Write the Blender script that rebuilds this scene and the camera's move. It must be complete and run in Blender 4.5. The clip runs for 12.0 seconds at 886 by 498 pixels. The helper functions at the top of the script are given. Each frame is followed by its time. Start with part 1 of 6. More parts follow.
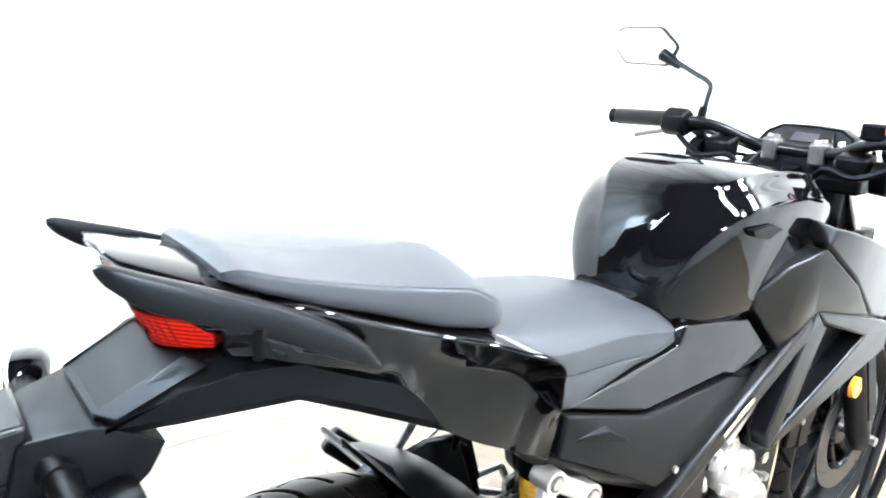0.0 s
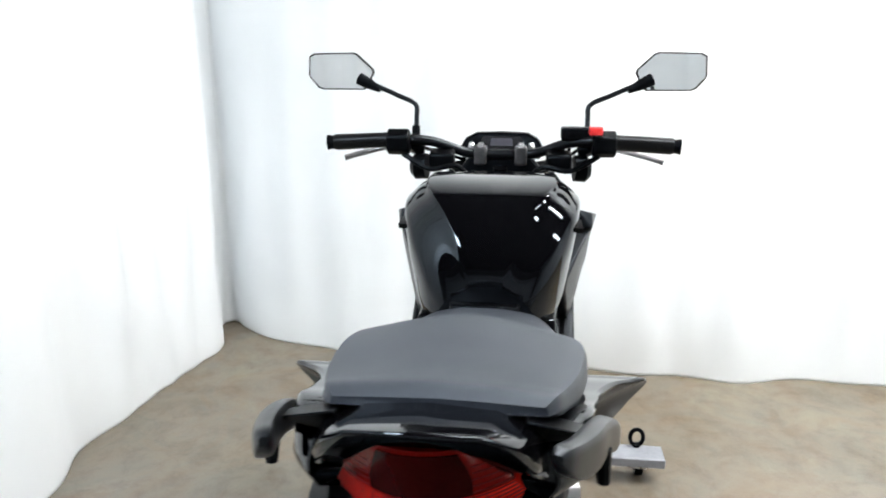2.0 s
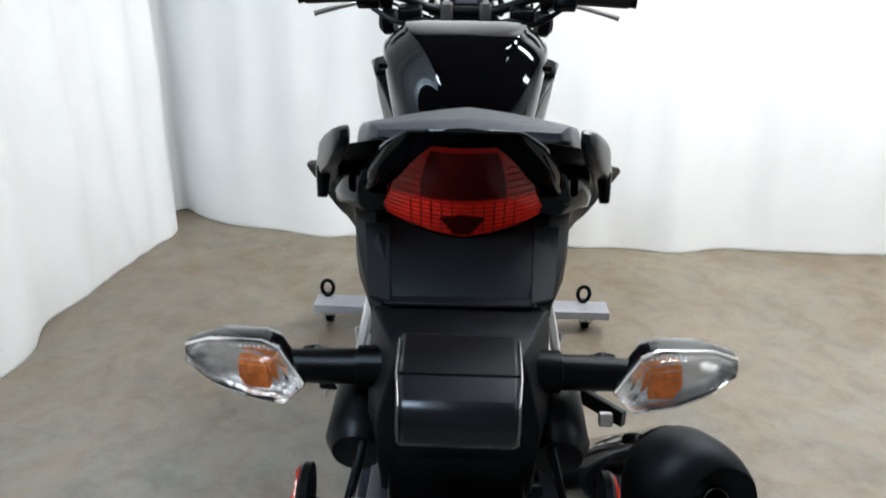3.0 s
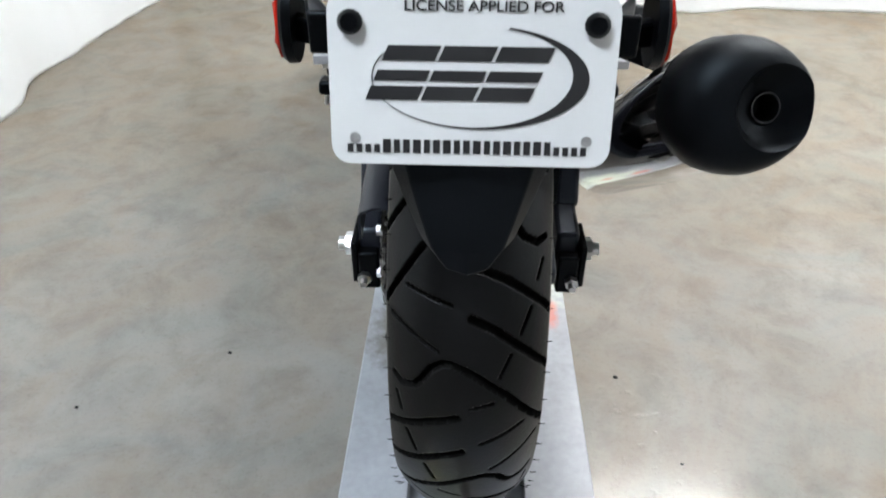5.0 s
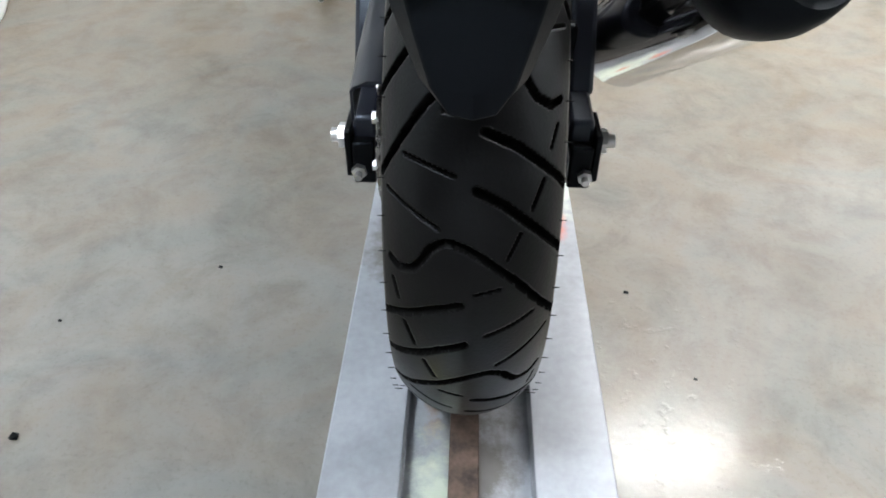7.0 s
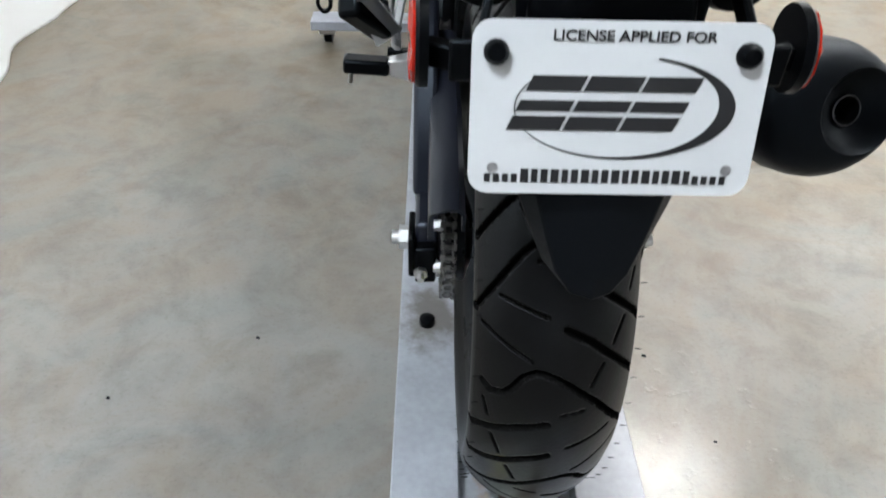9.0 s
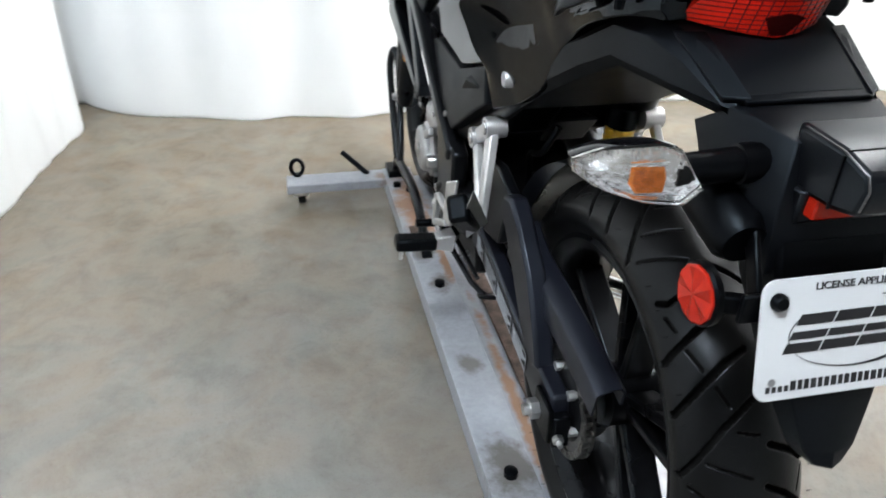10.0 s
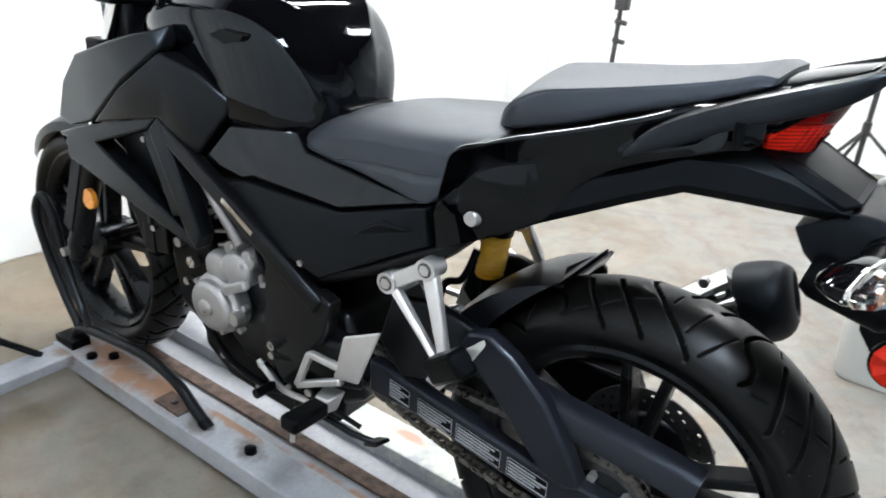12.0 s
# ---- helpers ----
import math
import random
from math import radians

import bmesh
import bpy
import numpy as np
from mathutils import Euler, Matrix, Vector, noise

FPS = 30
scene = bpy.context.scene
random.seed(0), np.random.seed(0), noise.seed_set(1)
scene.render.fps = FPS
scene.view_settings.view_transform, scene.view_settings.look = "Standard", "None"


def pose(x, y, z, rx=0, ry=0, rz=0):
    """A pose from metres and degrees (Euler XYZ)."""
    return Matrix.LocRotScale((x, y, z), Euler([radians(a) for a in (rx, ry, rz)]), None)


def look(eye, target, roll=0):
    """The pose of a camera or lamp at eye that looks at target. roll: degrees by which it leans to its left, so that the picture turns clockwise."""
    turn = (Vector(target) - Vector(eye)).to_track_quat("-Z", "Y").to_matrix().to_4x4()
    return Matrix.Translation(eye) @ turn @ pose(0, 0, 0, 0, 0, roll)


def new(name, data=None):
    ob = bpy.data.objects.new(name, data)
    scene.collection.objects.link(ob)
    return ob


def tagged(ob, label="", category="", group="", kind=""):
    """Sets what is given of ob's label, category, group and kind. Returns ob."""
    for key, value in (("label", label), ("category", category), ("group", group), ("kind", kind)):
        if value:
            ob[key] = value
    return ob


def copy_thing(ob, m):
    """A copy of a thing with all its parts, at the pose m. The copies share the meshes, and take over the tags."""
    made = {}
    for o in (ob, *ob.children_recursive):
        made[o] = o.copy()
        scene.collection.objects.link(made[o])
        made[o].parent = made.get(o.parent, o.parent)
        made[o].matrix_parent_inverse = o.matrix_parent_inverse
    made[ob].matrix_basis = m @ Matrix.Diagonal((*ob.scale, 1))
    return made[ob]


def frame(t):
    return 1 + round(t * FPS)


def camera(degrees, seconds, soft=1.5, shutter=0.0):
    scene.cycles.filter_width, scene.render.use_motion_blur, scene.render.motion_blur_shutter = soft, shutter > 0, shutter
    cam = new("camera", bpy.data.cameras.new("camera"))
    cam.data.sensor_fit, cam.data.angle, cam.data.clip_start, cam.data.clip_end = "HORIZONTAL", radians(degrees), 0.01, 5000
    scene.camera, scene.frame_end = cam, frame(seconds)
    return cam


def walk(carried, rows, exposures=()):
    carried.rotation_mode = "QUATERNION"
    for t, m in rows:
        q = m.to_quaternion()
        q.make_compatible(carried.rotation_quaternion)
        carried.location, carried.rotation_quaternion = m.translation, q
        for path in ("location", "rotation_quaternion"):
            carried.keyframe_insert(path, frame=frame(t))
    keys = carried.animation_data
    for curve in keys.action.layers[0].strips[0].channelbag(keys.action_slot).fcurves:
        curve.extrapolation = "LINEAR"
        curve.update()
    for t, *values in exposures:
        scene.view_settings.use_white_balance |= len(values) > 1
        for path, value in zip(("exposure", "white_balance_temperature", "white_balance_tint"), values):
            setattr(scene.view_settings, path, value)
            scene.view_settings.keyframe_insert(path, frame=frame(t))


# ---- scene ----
cam = camera(62.9, 12.0, 1.8, 0.25)
PATH = [
    (0, (0.667, -0.302, 1.179), (-0.843, 0.892, 0.637), 2.2),
    (0.2, (0.598, -0.344, 1.169), (-0.877, 0.889, 0.615), 4.2),
    (0.5, (0.448, -0.348, 1.173), (-0.881, 1.040, 0.616), 1.7),
    (0.7, (0.321, -0.349, 1.194), (-0.873, 1.160, 0.647), -3.0),
    (1, (0.234, -0.309, 1.201), (-0.779, 1.299, 0.580), -4.0),
    (1.2, (0.190, -0.350, 1.206), (-0.644, 1.370, 0.618), -3.0),
    (1.5, (0.111, -0.443, 1.217), (-0.179, 1.459, 0.671), -0.6),
    (1.7, (0.096, -0.495, 1.230), (-0.103, 1.423, 0.708), 2.1),
    (2, (0.069, -0.569, 1.234), (-0.166, 1.346, 0.710), -0.1),
    (2.2, (0.031, -0.599, 1.217), (-0.185, 1.309, 0.662), 0.3),
    (2.5, (0.039, -0.662, 1.207), (-0.115, 1.229, 0.575), 1.8),
    (2.7, (0.013, -0.691, 1.169), (-0.071, 1.177, 0.468), -0.0),
    (3, (-0.002, -0.715, 1.124), (-0.047, 1.142, 0.381), 0.9),
    (3.4, (0.009, -0.730, 1.070), (-0.057, 1.097, 0.258), 2.2),
    (3.5, (0.009, -0.730, 1.051), (-0.050, 1.092, 0.229), 2.6),
    (3.7, (0.012, -0.727, 1.020), (-0.033, 1.081, 0.165), 1.7),
    (5.3, (-0.005, -0.731, 0.864), (-0.057, 0.847, -0.364), 0.2),
    (5.5, (-0.005, -0.732, 0.852), (-0.053, 0.820, -0.409), 0.3),
    (6, (-0.002, -0.722, 0.823), (-0.057, 0.812, -0.459), 0.4),
    (6.5, (-0.003, -0.710, 0.796), (-0.058, 0.824, -0.486), 0.4),
    (6.7, (-0.003, -0.710, 0.796), (-0.058, 0.823, -0.488), 0.2),
    (8.3, (-0.038, -0.705, 0.821), (-0.091, 0.834, -0.456), 1.2),
    (8.5, (-0.063, -0.702, 0.838), (-0.118, 0.836, -0.439), 1.1),
    (8.8, (-0.104, -0.708, 0.880), (-0.113, 0.846, -0.378), 0.9),
    (9, (-0.110, -0.697, 0.918), (-0.072, 0.852, -0.346), 1.6),
    (9.2, (-0.119, -0.699, 0.960), (-0.180, 0.904, -0.231), 0.4),
    (9.5, (-0.152, -0.672, 1.011), (-0.221, 0.954, -0.153), 1.0),
    (9.7, (-0.243, -0.690, 1.044), (-0.179, 0.977, -0.036), 2.9),
    (10, (-0.430, -0.704, 1.061), (-0.057, 0.979, 0.046), 1.2),
    (10.2, (-0.502, -0.686, 1.085), (0.035, 0.935, 0.063), 1.6),
    (10.5, (-0.576, -0.649, 1.084), (0.174, 0.900, 0.065), 3.8),
    (10.7, (-0.612, -0.569, 1.078), (0.173, 0.905, -0.016), -0.0),
    (11, (-0.666, -0.458, 1.072), (0.171, 1.029, 0.029), -1.2),
    (11.2, (-0.713, -0.405, 1.076), (0.266, 1.010, 0.083), 0.9),
    (11.5, (-0.784, -0.319, 1.072), (0.457, 0.986, 0.201), 1.4),
    (12, (-0.893, -0.247, 1.105), (0.608, 0.801, 0.300), 3.5),
]
EXPOSURE = [(0, 1.75), (0.5, 1.9), (0.8, 1.68), (1.2, 1.15), (1.5, 0.66), (2.0, 0.0), (2.5, -0.28), (3.0, -0.30), (3.7, -0.28), (5.3, 0.16), (8.5, 0.16), (9.0, 0.12), (9.5, 0.06), (10.0, 0.15), (10.5, 0.26), (11.5, 0.32), (12.0, 0.22)]
walk(cam, [(t, look(e, g, r)) for t, e, g, r in PATH], EXPOSURE)

# ---- world and lights ----
world = bpy.data.worlds.new("world")
scene.world = world
world.use_nodes = True
world.node_tree.nodes["Background"].inputs[0].default_value = (0.9, 0.95, 1.0, 1)
world.node_tree.nodes["Background"].inputs[1].default_value = 0.05
LAMP_POWER = 86.0
# ceiling fixtures: centre x, y
FIXTURES = [(0.85, 0.65), (1.15, 1.82), (1.75, 1.05), (2.6, -0.4)]
SQUARE_FIXTURES = [(-0.95, -1.10)]
FIXTURE_SIZE = (0.9, 0.2)
FIXTURE_Z = 2.85


# ---- materials ----
def surf(name, col, rough=0.5, metal=0.0, var=0.12, scale=6.0, bump=0.0, bscale=300.0, coat=0.0, rvar=0.06, spec=0.5, trans=0.0, ior=1.45, tint=(1, 1, 1)):
    """A procedural surface: base colour varied at two scales, varied roughness and a fine relief."""
    m = bpy.data.materials.new(name)
    m.use_nodes = True
    nt = m.node_tree
    b = nt.nodes["Principled BSDF"]
    tc = nt.nodes.new("ShaderNodeTexCoord")
    n1 = nt.nodes.new("ShaderNodeTexNoise")
    n1.inputs["Scale"].default_value, n1.inputs["Detail"].default_value = scale, 6
    n2 = nt.nodes.new("ShaderNodeTexNoise")
    n2.inputs["Scale"].default_value, n2.inputs["Detail"].default_value = bscale, 3
    for n in (n1, n2):
        nt.links.new(tc.outputs["Object"], n.inputs["Vector"])
    add = nt.nodes.new("ShaderNodeMath")
    add.operation = "MULTIPLY_ADD"
    add.inputs[1].default_value = 0.35
    nt.links.new(n2.outputs["Fac"], add.inputs[0])
    nt.links.new(n1.outputs["Fac"], add.inputs[2])
    ramp = nt.nodes.new("ShaderNodeMapRange")
    ramp.inputs[1].default_value, ramp.inputs[2].default_value = 0.4, 0.95
    nt.links.new(add.outputs[0], ramp.inputs[0])
    mix = nt.nodes.new("ShaderNodeMix")
    mix.data_type = "RGBA"
    mix.inputs[6].default_value = (*[c * (1 - var) for c in col], 1)
    mix.inputs[7].default_value = (*[min(1, c * (1 + var)) for c in col], 1)
    nt.links.new(ramp.outputs[0], mix.inputs[0])
    nt.links.new(mix.outputs[2], b.inputs["Base Color"])
    rr = nt.nodes.new("ShaderNodeMapRange")
    rr.inputs[3].default_value, rr.inputs[4].default_value = max(0, rough - rvar), min(1, rough + rvar)
    nt.links.new(n1.outputs["Fac"], rr.inputs[0])
    nt.links.new(rr.outputs[0], b.inputs["Roughness"])
    b.inputs["Metallic"].default_value = metal
    b.inputs["Coat Weight"].default_value = coat
    b.inputs["Coat Roughness"].default_value = 0.03
    b.inputs["Specular IOR Level"].default_value = spec
    b.inputs["Specular Tint"].default_value = (*tint, 1)
    b.inputs["Transmission Weight"].default_value = trans
    b.inputs["IOR"].default_value = ior
    if bump:
        bp = nt.nodes.new("ShaderNodeBump")
        bp.inputs["Strength"].default_value, bp.inputs["Distance"].default_value = bump, 0.002
        nt.links.new(n2.outputs["Fac"], bp.inputs["Height"])
        nt.links.new(bp.outputs[0], b.inputs["Normal"])
    return m


def concrete():
    """Worn, sealed warm-grey concrete: clouds, brown stains, fine specks and a satin gloss."""
    m = bpy.data.materials.new("sealed_concrete")
    m.use_nodes = True
    nt = m.node_tree
    b = nt.nodes["Principled BSDF"]
    tc = nt.nodes.new("ShaderNodeTexCoord")

    def noise_at(scale, detail, rough=0.6, dist=0.0):
        n = nt.nodes.new("ShaderNodeTexNoise")
        n.inputs["Scale"].default_value, n.inputs["Detail"].default_value = scale, detail
        n.inputs["Roughness"].default_value, n.inputs["Distortion"].default_value = rough, dist
        nt.links.new(tc.outputs["Object"], n.inputs["Vector"])
        return n.outputs["Fac"]

    def ramp(fac, stops):
        r = nt.nodes.new("ShaderNodeValToRGB")
        e = r.color_ramp.elements
        e[0].position, e[0].color = stops[0][0], (*stops[0][1], 1)
        e[1].position, e[1].color = stops[-1][0], (*stops[-1][1], 1)
        for p, c in stops[1:-1]:
            e.new(p).color = (*c, 1)
        nt.links.new(fac, r.inputs[0])
        return r.outputs[0]

    def mixed(kind, fac, a, c):
        x = nt.nodes.new("ShaderNodeMix")
        x.data_type, x.blend_type = "RGBA", kind
        x.inputs[0].default_value = fac
        nt.links.new(a, x.inputs[6])
        nt.links.new(c, x.inputs[7])
        return x.outputs[2]

    big = ramp(noise_at(1.6, 8, 0.62, 0.6), [(0.3, (0.158, 0.143, 0.125)), (0.45, (0.197, 0.185, 0.167)), (0.55, (0.205, 0.197, 0.184)), (0.72, (0.244, 0.240, 0.223))])
    mid = ramp(noise_at(9.0, 8, 0.7, 0.4), [(0.3, (0.70, 0.68, 0.66)), (0.55, (1, 1, 1)), (0.8, (1.0, 0.98, 0.96))])
    fine = ramp(noise_at(140.0, 4), [(0.32, (0.72, 0.7, 0.68)), (0.46, (1, 1, 1)), (0.9, (1, 1, 1))])
    rust = ramp(noise_at(2.3, 5, 0.5, 1.2), [(0.0, (1, 1, 1)), (0.60, (1, 1, 1)), (0.74, (0.90, 0.82, 0.74))])
    tint = ramp(noise_at(3.1, 6, 0.6, 2.0), [(0.36, (1.0, 0.92, 0.85)), (0.5, (1, 1, 1)), (0.64, (0.86, 0.94, 0.98))])
    # browner and a little darker with rising y, broken up by noise
    sep = nt.nodes.new("ShaderNodeSeparateXYZ")
    nt.links.new(tc.outputs["Object"], sep.inputs[0])
    worn = nt.nodes.new("ShaderNodeMath")
    worn.operation = "MULTIPLY_ADD"
    worn.inputs[1].default_value = 1.6
    nt.links.new(noise_at(0.9, 6, 0.6, 0.5), worn.inputs[0])
    nt.links.new(sep.outputs["Y"], worn.inputs[2])
    zone = nt.nodes.new("ShaderNodeMapRange")
    zone.inputs[1].default_value, zone.inputs[2].default_value = 0.9, 2.6
    nt.links.new(worn.outputs[0], zone.inputs[0])
    front_brown = ramp(zone.outputs[0], [(0.0, (1, 1, 1)), (1.0, (0.92, 0.82, 0.68))])
    col = mixed("MULTIPLY", 0.75, big, mid)
    col = mixed("MULTIPLY", 1.0, col, front_brown)
    col = mixed("MULTIPLY", 0.65, col, tint)
    col = mixed("MULTIPLY", 0.35, col, fine)
    col = mixed("MULTIPLY", 0.8, col, rust)
    nt.links.new(col, b.inputs["Base Color"])
    rr = nt.nodes.new("ShaderNodeMapRange")
    rr.inputs[3].default_value, rr.inputs[4].default_value = 0.07, 0.24
    face = nt.nodes.new("ShaderNodeLayerWeight")
    face.inputs["Blend"].default_value = 0.5
    gl = nt.nodes.new("ShaderNodeMapRange")
    gl.inputs[1].default_value, gl.inputs[2].default_value = 0.35, 0.85
    gl.inputs[3].default_value, gl.inputs[4].default_value = 0.28, 0.06
    nt.links.new(face.outputs["Facing"], gl.inputs[0])
    nt.links.new(gl.outputs[0], b.inputs["Specular IOR Level"])
    nt.links.new(noise_at(5.0, 6), rr.inputs[0])
    nt.links.new(rr.outputs[0], b.inputs["Roughness"])
    pits = ramp(noise_at(38.0, 4, 0.55), [(0.30, (0.0, 0.0, 0.0)), (0.40, (1, 1, 1)), (0.9, (1, 1, 1))])
    bp = nt.nodes.new("ShaderNodeBump")
    bp.inputs["Strength"].default_value, bp.inputs["Distance"].default_value = 0.15, 0.003
    nt.links.new(mixed("MULTIPLY", 1.0, pits, ramp(noise_at(60.0, 5), [(0.2, (0.5, 0.5, 0.5)), (0.8, (1, 1, 1))])), bp.inputs["Height"])
    nt.links.new(bp.outputs[0], b.inputs["Normal"])
    return m


def galvanised(name, spots=(), base=(0.295, 0.31, 0.345)):
    """Grey painted steel with pale wear and scuffs; soft patches of rust or grease round given places."""
    m = surf(name, base, 0.42, 0.15, 0.26, 9, 0.1, 90, rvar=0.14)
    nt = m.node_tree
    b = nt.nodes["Principled BSDF"]
    col = b.inputs["Base Color"].links[0].from_socket
    tc = nt.nodes.new("ShaderNodeTexCoord")
    n = nt.nodes.new("ShaderNodeTexNoise")
    n.inputs["Scale"].default_value, n.inputs["Detail"].default_value, n.inputs["Roughness"].default_value = 22, 8, 0.7
    nt.links.new(tc.outputs["Object"], n.inputs["Vector"])
    for tone, places in spots:
        last = None
        for x, y, z, r, long in places:
            mp = nt.nodes.new("ShaderNodeMapping")
            mp.vector_type = "TEXTURE"
            mp.inputs["Location"].default_value = (x, y, z)
            mp.inputs["Scale"].default_value = (r, r * long, r)
            nt.links.new(tc.outputs["Object"], mp.inputs["Vector"])
            ln = nt.nodes.new("ShaderNodeVectorMath")
            ln.operation = "LENGTH"
            nt.links.new(mp.outputs[0], ln.inputs[0])
            if last is None:
                last = ln.outputs["Value"]
            else:
                mn = nt.nodes.new("ShaderNodeMath")
                mn.operation = "MINIMUM"
                nt.links.new(last, mn.inputs[0])
                nt.links.new(ln.outputs["Value"], mn.inputs[1])
                last = mn.outputs[0]
        s = nt.nodes.new("ShaderNodeMath")
        s.operation = "MULTIPLY_ADD"
        s.inputs[1].default_value = 2.6
        nt.links.new(n.outputs["Fac"], s.inputs[0])
        nt.links.new(last, s.inputs[2])
        r = nt.nodes.new("ShaderNodeMapRange")
        r.inputs[1].default_value, r.inputs[2].default_value = 1.75, 2.45
        r.inputs[3].default_value, r.inputs[4].default_value = 0.8, 0.0
        nt.links.new(s.outputs[0], r.inputs[0])
        mix = nt.nodes.new("ShaderNodeMix")
        mix.data_type = "RGBA"
        mix.inputs[7].default_value = (*tone, 1)
        nt.links.new(r.outputs[0], mix.inputs[0])
        nt.links.new(col, mix.inputs[6])
        col = mix.outputs[2]
    nt.links.new(col, b.inputs["Base Color"])
    return m


def emitter(name, col, power):
    m = bpy.data.materials.new(name)
    m.use_nodes = True
    b = m.node_tree.nodes["Principled BSDF"]
    b.inputs["Base Color"].default_value = (0.8, 0.8, 0.8, 1)
    b.inputs["Emission Color"].default_value = (*col, 1)
    b.inputs["Emission Strength"].default_value = power
    return m


M_FLOOR = concrete()
M_CURTAIN = surf("white_cloth", (0.835, 0.86, 0.88), 0.85, 0, 0.035, 3, 0.25, 900, spec=0.2)
def wrinkled(m, scale, deep):
    """Add soft hanging wrinkles to a cloth, drawn out along its height."""
    nt = m.node_tree
    b = nt.nodes["Principled BSDF"]
    tc = nt.nodes.new("ShaderNodeTexCoord")
    mp = nt.nodes.new("ShaderNodeMapping")
    mp.inputs["Scale"].default_value = (1.0, 1.0, 0.35)
    n = nt.nodes.new("ShaderNodeTexNoise")
    n.inputs["Scale"].default_value, n.inputs["Detail"].default_value = scale, 2
    n.inputs["Roughness"].default_value, n.inputs["Distortion"].default_value = 0.45, 0.3
    bp = nt.nodes.new("ShaderNodeBump")
    bp.inputs["Strength"].default_value, bp.inputs["Distance"].default_value = 0.5, deep
    nt.links.new(tc.outputs["Object"], mp.inputs["Vector"])
    nt.links.new(mp.outputs[0], n.inputs["Vector"])
    nt.links.new(n.outputs["Fac"], bp.inputs["Height"])
    nt.links.new(b.inputs["Normal"].links[0].from_socket, bp.inputs["Normal"])
    nt.links.new(bp.outputs[0], b.inputs["Normal"])


wrinkled(M_CURTAIN, 3.4, 0.035)
M_CEIL = surf("dark_ceiling", (0.035, 0.036, 0.04), 0.8, 0, 0.2, 2)
M_LAMP = emitter("lamp_diffuser", (1.0, 0.99, 0.965), LAMP_POWER)
M_LAMP_COOL = emitter("cool_lamp_diffuser", (0.86, 0.94, 1.0), LAMP_POWER * 1.15)
M_WALL = surf("grey_wall_paint", (0.30, 0.30, 0.30), 0.7, 0, 0.08, 2)
M_WHITE = surf("white_enamel", (0.75, 0.75, 0.74), 0.4)
M_GLOSS = surf("gloss_black_paint", (0.0015, 0.0015, 0.002), 0.05, 0, 0.2, 4, rvar=0.02, spec=0.38, tint=(0.76, 0.88, 1.0))
M_SATIN = surf("satin_black_plastic", (0.0024, 0.0026, 0.0034), 0.30, 0, 0.15, 9, 0.08, 700, spec=0.31, tint=(0.70, 0.84, 1.0))
M_MATT = surf("matt_black_plastic", (0.0022, 0.0024, 0.0032), 0.47, 0, 0.2, 9, 0.14, 900, spec=0.16, tint=(0.68, 0.84, 1.0))
M_DARK = surf("black_plastic", (0.0010, 0.0010, 0.0013), 0.36, 0, 0.2, 9, 0.1, 700, spec=0.10, tint=(0.72, 0.86, 1.0))
M_SEAT = surf("black_vinyl", (0.023, 0.026, 0.033), 0.43, 0, 0.1, 14, 0.3, 1200, spec=0.45, tint=(0.70, 0.85, 1.0))
M_RUBBER = surf("tyre_rubber", (0.0022, 0.0021, 0.0021), 0.35, 0, 0.4, 18, 0.12, 420, rvar=0.10, spec=0.22, tint=(0.86, 0.92, 1.0))
# low-gloss rubber for the tread grooves, puts their shade into the material
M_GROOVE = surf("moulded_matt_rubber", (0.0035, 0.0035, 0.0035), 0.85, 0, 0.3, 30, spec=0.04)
M_FRAME = surf("frame_enamel", (0.003, 0.003, 0.0035), 0.3, 0, 0.2, 12, spec=0.25, tint=(0.76, 0.87, 1.0))
M_NAVY = surf("satin_blue_black_steel", (0.0060, 0.0066, 0.0105), 0.34, 0.0, 0.15, 12, 0.05, 500, spec=0.42, tint=(0.72, 0.84, 1.0))
M_WHEEL = surf("wheel_enamel", (0.0025, 0.0025, 0.003), 0.28, 0, 0.2, 10, spec=0.25, tint=(0.76, 0.87, 1.0))
M_CHROME = surf("chrome", (0.75, 0.74, 0.72), 0.08, 1.0, 0.05, 6, rvar=0.04)
M_SILVER = surf("silvered_bowl", (0.86, 0.86, 0.87), 0.20, 0.9, 0.05, 90, 0.9, 190, rvar=0.08)
M_STEEL = surf("zinc_steel", (0.55, 0.55, 0.56), 0.3, 1.0, 0.12, 30, rvar=0.1)
M_ALU = surf("cast_aluminium", (0.56, 0.56, 0.57), 0.40, 0.85, 0.1, 20, 0.2, 600)
M_CAST = surf("grey_engine_casting", (0.36, 0.36, 0.37), 0.36, 0.8, 0.15, 30, 0.3, 700, rvar=0.1)
M_DARKSTEEL = surf("greasy_dark_steel", (0.10, 0.10, 0.105), 0.35, 0.8, 0.3, 60, 0.2, 300, rvar=0.12)
M_CHAIN = surf("oiled_chain_steel", (0.17, 0.165, 0.16), 0.30, 0.9, 0.4, 80, 0.2, 300, rvar=0.10)
M_PEWTER = surf("grey_cast_metal", (0.34, 0.34, 0.35), 0.4, 0.8, 0.15, 20, 0.2, 500)
M_RED = surf("red_lens", (0.85, 0.026, 0.012), 0.14, 0, 0.15, 40, coat=0.15, rvar=0.04, spec=0.3)
M_REDDARK = surf("upper_red_lens", (0.20, 0.006, 0.005), 0.12, 0, 0.15, 40, coat=0.1, rvar=0.03, spec=0.25)
M_REDBLACK = surf("red_black_lens", (0.045, 0.003, 0.003), 0.14, 0, 0.15, 40, spec=0.2)
